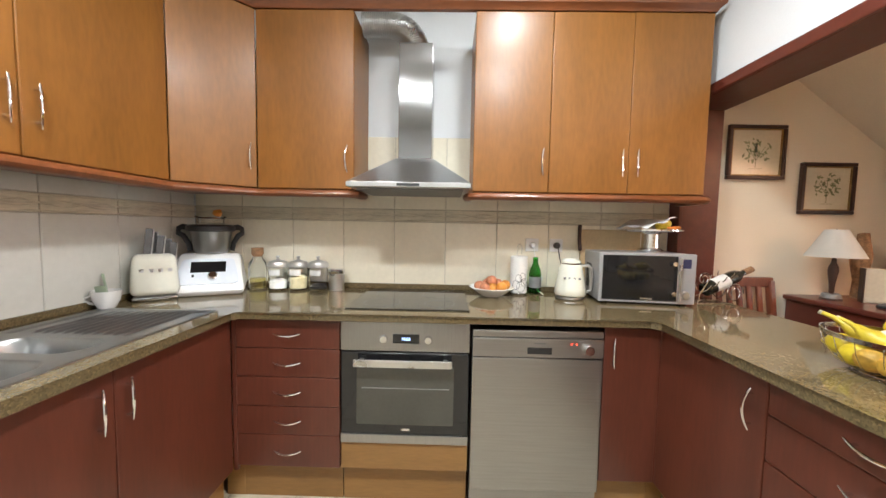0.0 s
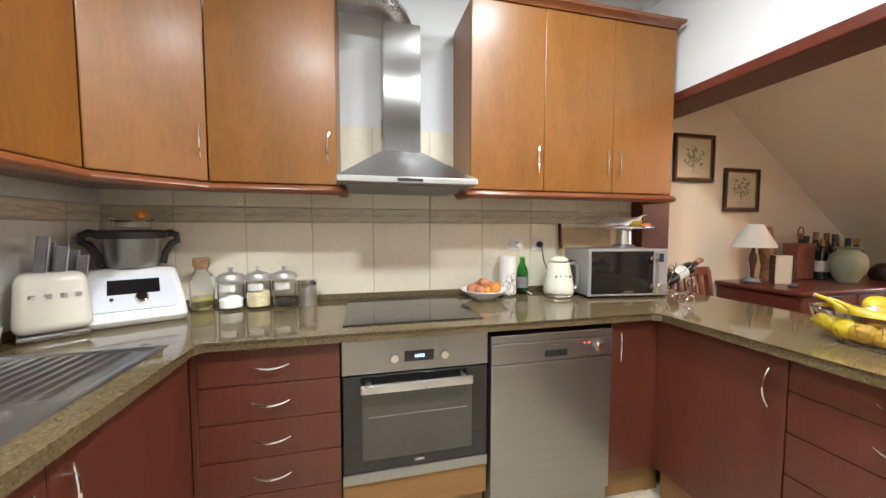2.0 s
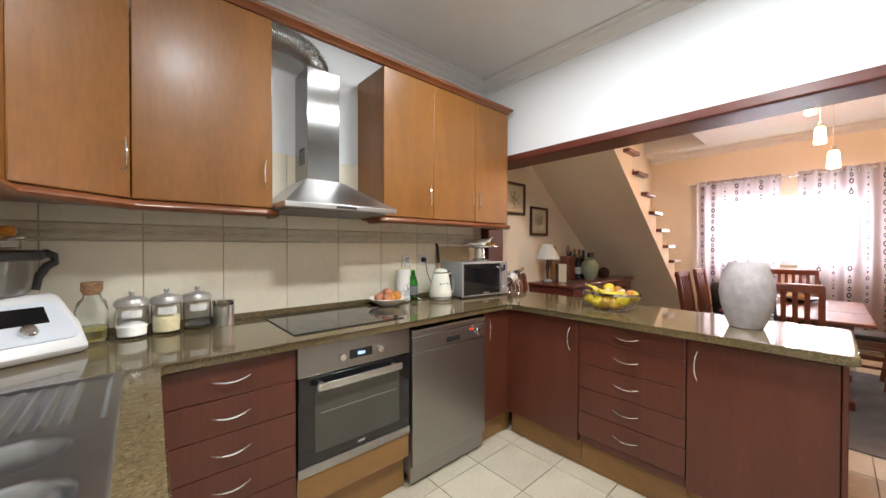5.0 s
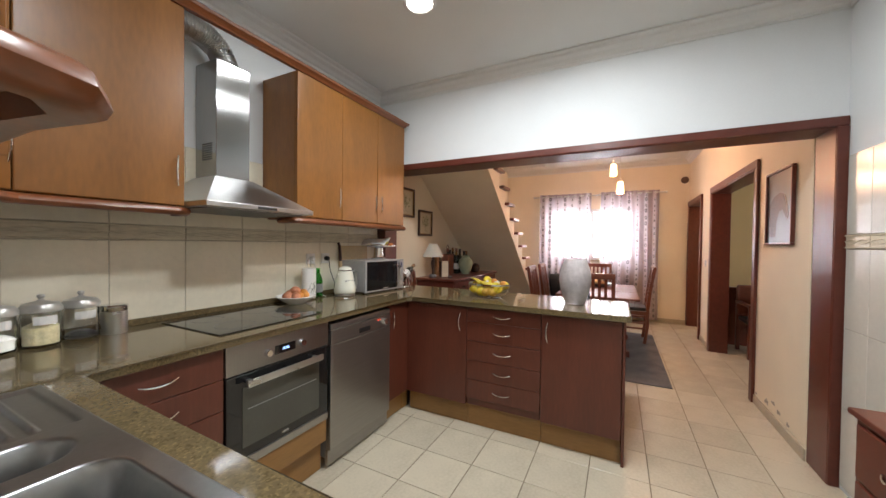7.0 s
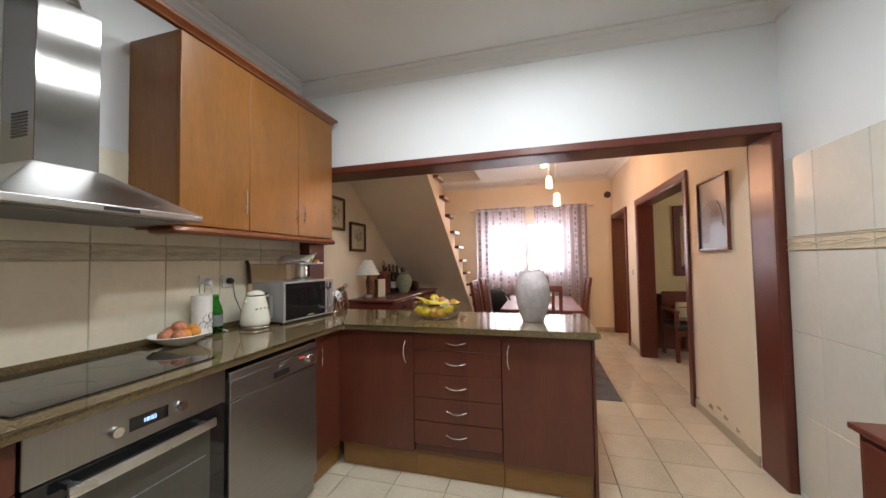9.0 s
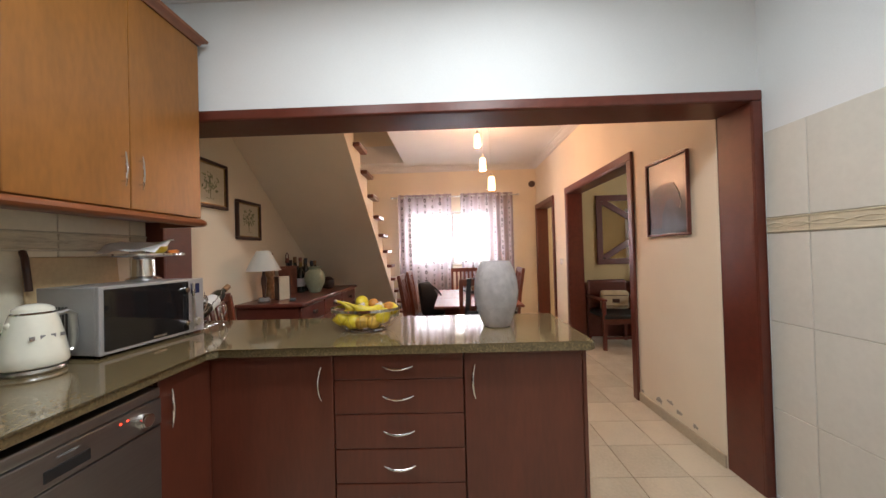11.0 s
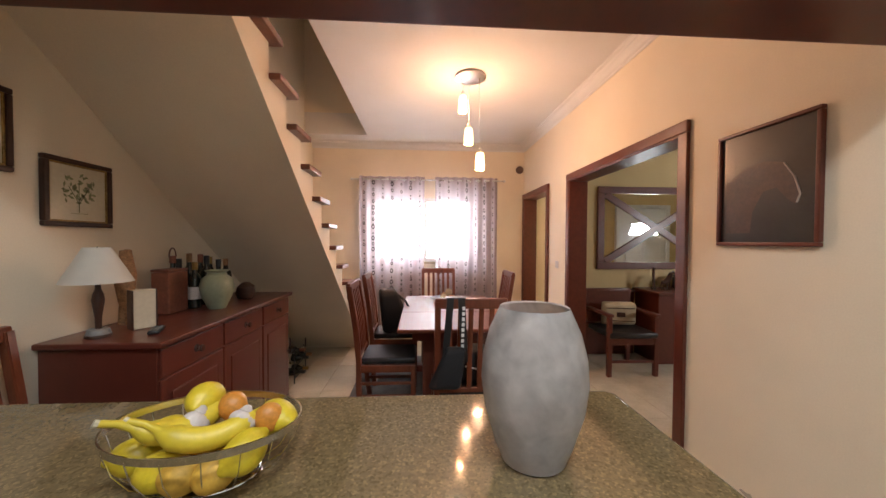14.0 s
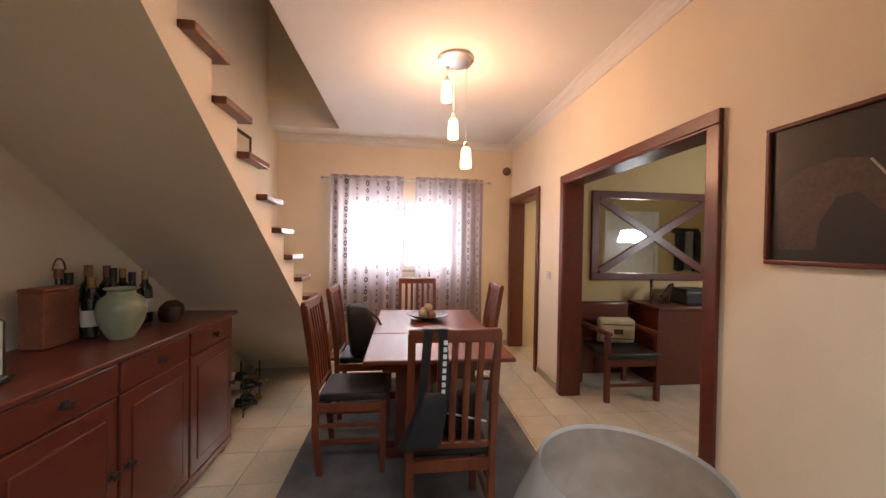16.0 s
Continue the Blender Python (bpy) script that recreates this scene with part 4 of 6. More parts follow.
o = thing("fruit_dish", "white ceramic dish of peaches and apricots", "bowl", W(0.255, 1.985))
lathe("dish", [(0, 0.004), (0.055, 0), (0.06, 0.004), (0.1, 0.028), (0.13, 0.052), (0.127, 0.055), (0.095, 0.034), (0.055, 0.012), (0, 0.01)], CERAMIC, o)
for i, (fx_, fy_, fz_, r, mt) in enumerate(((-0.07, 0.0, 0.055, 0.033, PEACH), (-0.02, 0.035, 0.06, 0.034, PEACH), (0.04, 0.05, 0.06, 0.034, PEACH), (0.0, -0.035, 0.052, 0.027, ORANGE), (0.055, -0.02, 0.054, 0.032, ORANGE), (0.0, 0.01, 0.085, 0.033, PEACH), (0.085, 0.03, 0.06, 0.03, ORANGE), (-0.045, -0.05, 0.056, 0.03, PEACH))):
    wobble(lathe("peach", [(r * math.sin(a * math.pi / 10), -r * math.cos(a * math.pi / 10) * 0.94) for a in range(11)], mt, o, pose(fx_, fy_, fz_), 18), 0.003, 25, i)

o = thing("paper_towel", "paper towel roll printed with a line pattern on a wire stand", "paper towel", W(0.425, 2.055))
lathe("roll", [(0.012, 0.012), (0.049, 0.012), (0.05, 0.02), (0.05, 0.222), (0.048, 0.228), (0.012, 0.228)], PAPER, o)
tube("stand", [(0.045 * math.cos(a * math.pi / 12), 0.045 * math.sin(a * math.pi / 12), 0.006) for a in range(24)], 0.003, CHROME, o, closed=True)
tube("loop", [(0, 0, 0.006), (0, 0, 0.22), (-0.014, 0, 0.24), (-0.014, 0, 0.285), (0, 0, 0.3), (0.014, 0, 0.285), (0.014, 0, 0.24)], 0.002, CHROME, o)
bm = bmesh.new()
for a0, z0, r in ((-0.5, 0.06, 0.022), (0.1, 0.05, 0.026), (0.5, 0.075, 0.02), (-0.2, 0.10, 0.018), (0.3, 0.11, 0.018)):
    add_tube(bm, [(0.0505 * math.sin(a0 + r * math.cos(t) / 0.05), -0.0505 * math.cos(a0 + r * math.cos(t) / 0.05), z0 + r * 1.2 * math.sin(t)) for t in [k * math.pi / 8 for k in range(16)]], 0.0013, 4, True)
put("print", mesh_of("print", bm, BLACK), o)

o = thing("soda_bottle", "green glass bottle with dark label on granite", "bottle", W(0.528, 2.075))
lathe("glass", [(0, 0.003), (0.03, 0), (0.036, 0.006), (0.036, 0.12), (0.03, 0.15), (0.016, 0.185), (0.014, 0.21), (0.011, 0.21), (0.012, 0.18), (0.031, 0.12), (0.031, 0.008), (0, 0.007)], GREENGL, o)
lathe("label", [(0.0362, 0.04), (0.0368, 0.04), (0.0368, 0.105), (0.0362, 0.105)], GREY, o)
lathe("cap", [(0.0145, 0.2), (0.0155, 0.2), (0.0155, 0.222), (0, 0.223)], GREENGL, o)

o = thing("kettle", "cream enamel electric kettle with chrome handle", "kettle", W(0.70, 1.96, -12))
lathe("base", [(0, 0), (0.075, 0), (0.08, 0.006), (0.078, 0.016), (0.06, 0.02), (0, 0.02)], ALU, o)
lathe("body", [(0, 0.022), (0.082, 0.022), (0.087, 0.03), (0.084, 0.06), (0.074, 0.12), (0.062, 0.175), (0.055, 0.198), (0, 0.2)], CREAME, o)
lathe("collar", [(0.0555, 0.197), (0.057, 0.2), (0.053, 0.204), (0, 0.204)], CHROME, o)
lathe("lid", [(0.053, 0.203), (0.05, 0.216), (0.036, 0.226), (0.016, 0.231), (0, 0.232)], CREAME, o)
tube("handle", [(0.055, 0, 0.185), (0.09, 0, 0.192), (0.108, 0, 0.175), (0.112, 0, 0.10), (0.106, 0, 0.05), (0.08, 0, 0.04)], [0.009, 0.01, 0.011, 0.011, 0.01, 0.008], ALU, o)
boxes("lettering", [(-0.045 + i * 0.026, -0.033 + i * 0.026, -0.0725, -0.0685, 0.116, 0.128) for i in range(4)], GREY, o, 0)
lathe("spout", [(0.022, 0), (0.016, 0.02), (0.008, 0.03), (0, 0.03)], CREAME, o, pose(-0.048, 0, 0.158, 0, -50) @ Matrix.Scale(0.8, 4))

o = thing("microwave_oven", "silver microwave oven with a black glass door", "microwave", W(1.07, 1.99, -6))
box("case", -0.24, 0.24, -0.15, 0.15, 0.012, 0.272, SILVER, o, 0.006)
box("front", -0.241, 0.241, -0.168, -0.15, 0.010, 0.274, SILVER, o, 0.004)
box("door_glass", -0.224, 0.150, -0.1705, -0.168, 0.024, 0.262, BLACKGLASS, o, 0.001)
box("door_frame", -0.20, 0.07, -0.1715, -0.1705, 0.05, 0.24, BLACKGLASS, o, 0)
box("handle", 0.146, 0.160, -0.20, -0.19, 0.03, 0.255, ALU, o, 0.004)
for z in (0.065, 0.222):
    lathe("knob", [(0.012, 0), (0.012, 0.02), (0, 0.021)], CHROME, o, pose(0.128, -0.17, z, 90))
lathe("dial", [(0.02, 0), (0.02, 0.014), (0.016, 0.018), (0, 0.018)], ALU, o, pose(0.19, -0.168, 0.06, 90))
box("display", 0.165, 0.215, -0.1695, -0.168, 0.2, 0.248, shader("blue_display", (0.03, 0.035, 0.09), 0.1, 0, 0.1), o, 0)
boxes("foot", [(sx * 0.2 - 0.015, sx * 0.2 + 0.015, sy * 0.12 - 0.015, sy * 0.12 + 0.015, 0, 0.012) for sx in (-1, 1) for sy in (-1, 1)], BLACK, o)
boxes("vent_slots", [(-0.2415, -0.2402, -0.03 + i * 0.016, -0.02 + i * 0.016, 0.06, 0.2) for i in range(6)], BLACK, o, 0)
box("badge", -0.03, 0.03, -0.1716, -0.1706, 0.03, 0.038, ALU, o, 0)

MW = TOP + 0.276
o = thing("cake_stand", "chrome pedestal stand holding a paper and lemon on the microwave", "cake stand", pose(1.15, 1.98, MW))
lathe("foot", [(0, 0.0), (0.065, 0), (0.068, 0.008), (0.055, 0.02), (0.045, 0.022), (0.042, 0.1), (0.06, 0.108), (0, 0.108)], CHROME, o)
lathe("plate", [(0, 0.108), (0.15, 0.112), (0.158, 0.118), (0.158, 0.126), (0.15, 0.126), (0, 0.12)], CHROME, o)
o = thing("lemon", "yellow lemon on the chrome cake stand", "fruit", pose(1.20, 1.95, MW + 0.152))
wobble(lathe("flesh", [(0.03 * math.sin(a * math.pi / 12), -0.045 * math.cos(a * math.pi / 12)) for a in range(13)], LEMON, o, pose(0, 0, 0, 0, 70), 16), 0.003, 20)
o = thing("paper_sheet", "crumpled white paper sheet lying over fruit", "paper", pose(1.12, 1.98, MW + 0.128, 0, -16, 20))
bm = bmesh.new()
bmesh.ops.create_grid(bm, x_segments=14, y_segments=12, size=0.11)
me = mesh_of("sheet", bm, PAPER, True)
sheet = put("sheet", me, o, pose(0, 0, 0.035))
for v in sheet.data.vertices:
    v.co.z += 0.02 * noise.noise(v.co * 14) + 0.25 * v.co.x * v.co.x
sheet.modifiers.new("thick", "SOLIDIFY").thickness = 0.001
o = thing("carrot", "orange carrot on the chrome cake stand", "vegetable", pose(1.23, 1.90, MW + 0.136, 0, 90, 15))
lathe("root", [(0, -0.05), (0.006, -0.04), (0.011, 0.03), (0.008, 0.04), (0, 0.042)], shader("carrot", (0.65, 0.2, 0.03), 0.6, 0, 0.15), o, None, 12)

o = thing("serving_tray", "wooden tray with arched handle leaning on tiles", "tray", pose(0.98, 2.128, MW - 0.0, -4))
box("board", -0.17, 0.2, 0.0, 0.012, -0.27, 0.12, shader("pale_tray", (0.55, 0.4, 0.22), 0.5, 0, 0.1), o, 0.004)
tube("handle", [(-0.175, -0.02, -0.01), (-0.185, -0.03, 0.05), (-0.18, -0.02, 0.115), (-0.17, 0, 0.14)], 0.011, DARKWOOD, o)

o = thing("wine_rack", "curled chrome wire bottle holder on granite", "wine rack", pose(1.475, 1.92, TOP + 0.001, 0, 0, 8))
bm = bmesh.new()
for s in (-0.045, 0.045):
    add_tube(bm, [(0.09 + 0.055 * (1 - k / 60) * math.cos(k * math.pi / 12), s, 0.06 + 0.055 * (1 - k / 60) * math.sin(k * math.pi / 12)) for k in range(40)], 0.003, 6)
    add_tube(bm, [(-0.10 + 0.035 * (1 - k / 50) * math.cos(k * math.pi / 10), s, 0.14 + 0.035 * (1 - k / 50) * math.sin(k * math.pi / 10)) for k in range(30)], 0.003, 6)
    add_tube(bm, [(-0.13, s, 0.003), (-0.12, s, 0.06), (-0.065, s, 0.14)], 0.003, 6)
    add_tube(bm, [(-0.13, s, 0.003), (0.09, s, 0.004)], 0.003, 6)
for k in range(5):
    x = -0.10 + k * 0.045
    add_tube(bm, [(x + 0.0 - 0.02 * math.sin(a * math.pi / 8), 0.048 * math.cos(a * math.pi / 8 + math.pi), 0.085 + 0.022 * k - 0.045 * math.sin(a * math.pi / 8)) for a in range(9)], 0.003, 6)
put("wire", mesh_of("wire", bm, CHROME, True), o)


def wine_bottle(m, label, cap=BLACK, group="", h=1.0):
    o = thing("wine_bottle", label, "wine bottle", m, group)
    lathe("glass", [(0, 0.01), (0.03, 0), (0.037, 0.005), (0.0375, 0.18 * h), (0.033, 0.205 * h), (0.016, 0.232 * h), (0.0145, 0.29 * h), (0.016, 0.292 * h), (0.016, 0.3 * h), (0, 0.3 * h)], BOTTLE, o, None, 20)
    lathe("foil", [(0.0152, 0.25 * h), (0.0165, 0.25 * h), (0.0168, 0.301 * h), (0, 0.302 * h)], cap, o, None, 16)
    lathe("label", [(0.0377, 0.06 * h), (0.0382, 0.06 * h), (0.0382, 0.14 * h), (0.0377, 0.14 * h)], PAPER, o, None, 20)
    return o


wine_bottle(pose(1.42, 1.915, TOP + 0.07, 0, 66, 4), "dark wine bottle resting in the chrome holder", CORK)
for ob in list(scene.objects):
    if ob.type == "MESH" and ob.data.materials and ob.data.materials[0] in (GLASS, GREENGL):
        ob.visible_shadow = False

# ---- peninsula ----
o = thing("floor_vase", "large frosted grey glass vase on the granite peninsula", "vase", W(1.262, 0.298))
lathe("glass", [(0, 0.006), (0.058, 0.0), (0.066, 0.004), (0.080, 0.04), (0.101, 0.11), (0.109, 0.17), (0.1055, 0.22), (0.093, 0.27), (0.0725, 0.316), (0.071, 0.3195), (0.0695, 0.316), (0.0905, 0.268), (0.103, 0.22), (0.1065, 0.17), (0.0985, 0.11), (0.0765, 0.04), (0.055, 0.014), (0, 0.012)], VASEM, o, None, 48)

o = thing("fruit_basket", "chrome wire fruit bowl on the granite peninsula", "fruit bowl", W(1.245, 0.945))
RX, RY = 0.125, 0.172
bm = bmesh.new()
ell = lambda f, z, n=40: [(RX * f * math.cos(2 * math.pi * k / n), RY * f * math.sin(2 * math.pi * k / n), z) for k in range(n)]
add_tube(bm, ell(0.55, 0.004), 0.0025, 6, True)
for k in range(18):
    a = 2 * math.pi * k / 18
    add_tube(bm, [(RX * f * math.cos(a), RY * f * math.sin(a), z) for f, z in ((0.0, 0.006), (0.55, 0.006), (0.78, 0.025), (0.93, 0.06), (1.0, 0.1))], 0.0012, 5)
put("wires", mesh_of("wires", bm, CHROME, True), o)
bm = bmesh.new()
lo = ell(1.0, 0.096)
for z0, z1, f0, f1 in ((0.096, 0.11, 1.0, 1.008),):
    rings = [[bm.verts.new(p) for p in ell(f, z)] for f, z in ((f0, z0), (f1, z1), (f1 - 0.02, z1), (f0 - 0.02, z0))]
    for a, b in zip(rings, rings[1:] + rings[:1]):
        for i in range(40):
            bm.faces.new((a[i], a[(i + 1) % 40], b[(i + 1) % 40], b[i]))
put("rim", mesh_of("rim", bm, CHROME, True), o)
BX, BY, BZ = 1.245, 0.945, TOP + 0.008


def fruit(name, label, x, y, z, r, ln, mat, turn, k, tip=0.0):
    o = thing(name, label, "fruit", pose(BX + x * 1.06, BY + y * 1.06, BZ + z * 1.15), "fruit in the wire bowl")
    prof = [(r * math.sin(a * math.pi / 14) ** 0.9, -ln * math.cos(a * math.pi / 14)) for a in range(15)]
    if tip:
        prof = [(0, -ln - tip), (0.006, -ln - tip * 0.8), (0.012, -ln * 0.97)] + prof[2:-2] + [(0.012, ln * 0.97), (0.006, ln + tip * 0.8), (0, ln + tip)]
    wobble(lathe("skin", prof, mat, o, pose(0, 0, 0, *turn), 22), 0.004, 18, k)


LE = "yellow lemon in the wire fruit bowl"
for k, (x, y, z, t) in enumerate(((-0.03, 0.10, 0.045, (90, 0, 20)), (-0.055, 0.04, 0.036, (80, 20, 0)), (-0.05, -0.09, 0.058, (70, 0, 60)), (0.03, 0.09, 0.05, (90, 0, 70)), (0.04, -0.07, 0.055, (60, 0, 30)), (0.045, 0.03, 0.105, (90, 0, 100)), (0.03, -0.11, 0.075, (90, 0, 150)))):
    fruit("lemon", LE, x, y, z, 0.033, 0.042, LEMON, t, k, 0.008)
for k, (x, y, z) in enumerate(((-0.07, 0.0, 0.035), (-0.065, -0.05, 0.034), (0.0, 0.0, 0.036), (0.02, 0.045, 0.045), (0.0, -0.05, 0.04))):
    fruit("orange", "dull golden orange in the wire bowl", x, y, z, 0.032, 0.034, POTATO, (80, 10 * k, 40 * k), k + 10)
fruit("orange", "small orange in the wire fruit bowl", 0.03, -0.03, 0.098, 0.027, 0.026, ORANGE, (10, 0, 0), 21)
fruit("orange", "small orange in the wire fruit bowl", 0.01, -0.105, 0.085, 0.027, 0.026, ORANGE, (10, 0, 0), 22)
for x, y, z, k in ((-0.01, -0.065, 0.095, 31), (-0.005, 0.02, 0.09, 32)):
    fruit("garlic_bulb", "pale garlic bulb in the wire bowl", x, y, z - 0.008, 0.025, 0.021, GARLIC, (30, 20, k), k, 0.012)


def banana(m, k):
    o = thing("banana", "ripe yellow banana lying on the fruit", "fruit", m, "fruit in the wire bowl")
    pts, rad = [], []
    for i in range(17):
        a = -0.78 + 1.56 * i / 16
        pts.append((0.105 * math.sin(a), 0, 0.105 * (1 - math.cos(a))))
        rad.append(0.005 + 0.0165 * min(1, math.sin(math.pi * (i + 0.5) / 17.4) * 1.7))
    x, _, z = pts[0]
    pts = [(x - 0.042, 0, z + 0.022), (x - 0.038, 0, z + 0.021), (x - 0.018, 0, z + 0.013)] + pts
    tube("peel", pts, [0.006, 0.0062, 0.0065] + rad, BANANA, o, None, 10)
    lathe("stem_end", [(0, 0), (0.0068, 0), (0.0068, 0.006), (0, 0.007)], CANVAS, o, pose(x - 0.042, 0, z + 0.022, 0, -62), 8)


banana(pose(BX - 0.052, BY - 0.030, BZ + 0.092, -46, 4, -62), 1)
banana(pose(BX - 0.018, BY + 0.030, BZ + 0.094, -30, 4, -32), 2)

# ---- wall sockets and switch ----
def socket(x, z, plug, label):
    o = thing("wall_socket", label, "socket", pose(x, YN - 0.012, z), "wall sockets")
    box("plate", -0.04, 0.04, -0.010, 0, -0.04, 0.04, WHITEP, o, 0.004)
    lathe("insert", [(0.02, 0), (0.022, 0.002), (0, 0.003)], WHITEP, o, pose(0, -0.01, 0, 90))
    if plug:
        lathe("plug", [(0.019, 0), (0.019, 0.02), (0.012, 0.034), (0, 0.034)], plug, o, pose(0, -0.011, 0, 90))
        tube("cable", [(0, -0.04, 0), (0.006, -0.045, -0.04), (0.02, -0.04, -0.1), (0.06, -0.05, -0.2), (0.02, -0.08, -0.27), (0.05, -0.12, -0.288)], 0.003, plug, o)


socket(0.519, 1.228, WHITEP, "white wall socket with a white plug")
socket(0.668, 1.228, BLACK, "white wall socket with a black plug")
o = thing("light_switch", "white light switch beside the hall doorway", "switch", pose(4.50, YD, 1.13))
box("plate", -0.04, 0.04, 0, 0.009, -0.04, 0.04, WHITEP, o, 0.003)
box("rocker", -0.025, 0.025, 0.009, 0.013, -0.025, 0.025, WHITEP, o, 0.002)
o = thing("wall_vent", "small round dark wall vent near the ceiling", "vent", pose(XE, -0.985, 2.51))
lathe("cap", [(0.05, 0), (0.06, 0.006), (0.056, 0.03), (0.03, 0.045), (0, 0.048)], shader("vent_brown", (0.12, 0.07, 0.05), 0.5), o, pose(0, 0, 0, 0, -90))


# ---- pictures ----
def leaf_print(o, w, h, seed):
    rnd = random.Random(seed)
    bm = bmesh.new()
    for i in range(46):
        a, d = rnd.uniform(0, 6.28), rnd.random() ** 0.6
        cx, cz = 0.27 * w * d * math.cos(a), 0.05 * h + 0.24 * h * d * math.sin(a)
        t, s = rnd.uniform(0, 6.28), rnd.uniform(0.010, 0.018)
        vs = [bm.verts.new((cx + s * (k * math.cos(t) - j * math.sin(t)), -0.0125, cz + s * (k * math.sin(t) + j * math.cos(t)))) for k, j in ((-1, 0), (0, 0.45), (1, 0), (0, -0.45))]
        bm.faces.new(vs)
    for x0, z0, x1, z1 in ((0, -0.28, 0, 0.15), (0, -0.15, 0.15, 0.1), (0, -0.15, -0.15, 0.1), (-0.12, -0.3, 0.12, -0.3)):
        add_tube(bm, [(x0 * w, -0.0128, z0 * h), (x1 * w, -0.0128, z1 * h)], 0.0012, 4)
    put("print", mesh_of("print", bm, LEAFINK), o)


def framed(name, label, m, w, h, outer, inner, face, fw=0.022):
    o = thing(name, label, "picture", m, "framed pictures")
    for nm, r in (("frame", (-w / 2, w / 2, h / 2 - fw, h / 2)), ("frame", (-w / 2, w / 2, -h / 2, -h / 2 + fw)), ("frame", (-w / 2, -w / 2 + fw, -h / 2 + fw, h / 2 - fw)), ("frame", (w / 2 - fw, w / 2, -h / 2 + fw, h / 2 - fw))):
        box(nm, r[0], r[1], -0.026, 0, r[2], r[3], outer, o, 0.005)
    if inner:
        g = fw + 0.008
        boxes("slip", [(-w / 2 + fw, w / 2 - fw, -0.018, -0.008, h / 2 - g, h / 2 - fw), (-w / 2 + fw, w / 2 - fw, -0.018, -0.008, -h / 2 + fw, -h / 2 + g), (-w / 2 + fw, -w / 2 + g, -0.018, -0.008, -h / 2 + g, h / 2 - g), (w / 2 - g, w / 2 - fw, -0.018, -0.008, -h / 2 + g, h / 2 - g)], inner, o, 0.001)
    box("sheet", -w / 2 + fw, w / 2 - fw, -0.012, -0.002, -h / 2 + fw, h / 2 - fw, face, o, 0)
    return o


p1 = framed("botanical_picture", "botanical print in a dark and gilt frame", pose(1.852, YN - 0.001, 1.815), 0.345, 0.325, DARKWOOD, GILT, PRINT)
leaf_print(p1, 0.345, 0.325, 3)
p2 = framed("botanical_picture", "botanical print in a dark and gilt frame", pose(2.292, YN - 0.001, 1.605), 0.325, 0.31, DARKWOOD, GILT, PRINT)
leaf_print(p2, 0.325, 0.31, 8)
p3 = framed("dark_picture", "dark glazed print with a brown curved shape in a brown frame", pose(2.062, YD + 0.001, 1.66, 0, 0, 180), 0.475, 0.565, TRIM, None, PICDARK, 0.018)
bm = bmesh.new()
vs = [bm.verts.new((-x, -0.0126, z)) for x, z in ((0.19, -0.22), (0.19, 0.03), (0.10, 0.09), (0.0, 0.11), (-0.08, 0.09), (-0.13, 0.02), (-0.155, -0.06), (-0.14, -0.10), (-0.11, -0.08), (-0.06, -0.02), (0.0, -0.03), (0.05, -0.12), (0.06, -0.22))]
bm.faces.new(vs)
put("shape", mesh_of("shape", bm, HORSE), p3)
tube("highlight", [(0.09, -0.0128, 0.085), (0.135, -0.0128, 0.015), (0.158, -0.0128, -0.06), (0.145, -0.0128, -0.095)], 0.004, shader("pale_stroke", (0.4, 0.33, 0.28), 0.7), p3, None, 5)

# ---- dining room ----
sb = thing("sideboard", "dark cherry sideboard with three drawers and panelled doors", "sideboard")
SX0, SX1, SY0, SZT = 2.10, 3.545, 1.655, 0.955
box("top", SX0 - 0.025, SX1 + 0.025, SY0 - 0.025, YN - 0.015, SZT - 0.028, SZT, DINE, sb, 0.008)
box("body", SX0, SX1, SY0 + 0.012, YN - 0.016, 0.075, SZT - 0.028, DINE, sb, 0.003)
box("plinth", SX0 - 0.012, SX1 + 0.012, SY0, YN - 0.016, 0.045, 0.09, DINE, sb, 0.008)
for x in (SX0 + 0.05, SX1 - 0.05):
    for y in (SY0 + 0.05, YN - 0.07):
        lathe("foot", [(0, 0), (0.022, 0), (0.032, 0.02), (0.024, 0.045), (0, 0.046)], DINE, sb, pose(x, y, 0), 16)
w3 = (SX1 - SX0) / 3
for i in range(3):
    x0, x1 = SX0 + i * w3 + 0.008, SX0 + (i + 1) * w3 - 0.008
    box("drawer", x0, x1, SY0 - 0.004, SY0 + 0.013, 0.79, 0.918, DINE, sb, 0.005)
    box("door", x0, x1, SY0 - 0.002, SY0 + 0.013, 0.10, 0.78, DINE, sb, 0.005)
    box("door_panel", x0 + 0.06, x1 - 0.06, SY0 - 0.008, SY0 - 0.001, 0.17, 0.71, DINE, sb, 0.006)
    for kx, kz in (((x0 + x1) / 2, 0.853), (x1 - 0.035 if i != 1 else x0 + 0.035, 0.47)):
        lathe("knob", [(0.008, 0), (0.007, 0.012), (0.018, 0.022), (0.016, 0.032), (0, 0.034)], DARKWOOD, sb, pose(kx, SY0 - 0.004, kz, 90), 14)
        lathe("knob_plate", [(0.02, 0), (0.019, 0.003), (0, 0.003)], BLACK, sb, pose(kx, SY0 - 0.004, kz, 90), 14)
SBT = SZT + 0.001
o = thing("table_lamp", "table lamp with white cone shade and dark stem", "table lamp", pose(2.185, 1.975, SBT) @ Matrix.Diagonal((0.76, 0.76, 1.0, 1.0)))
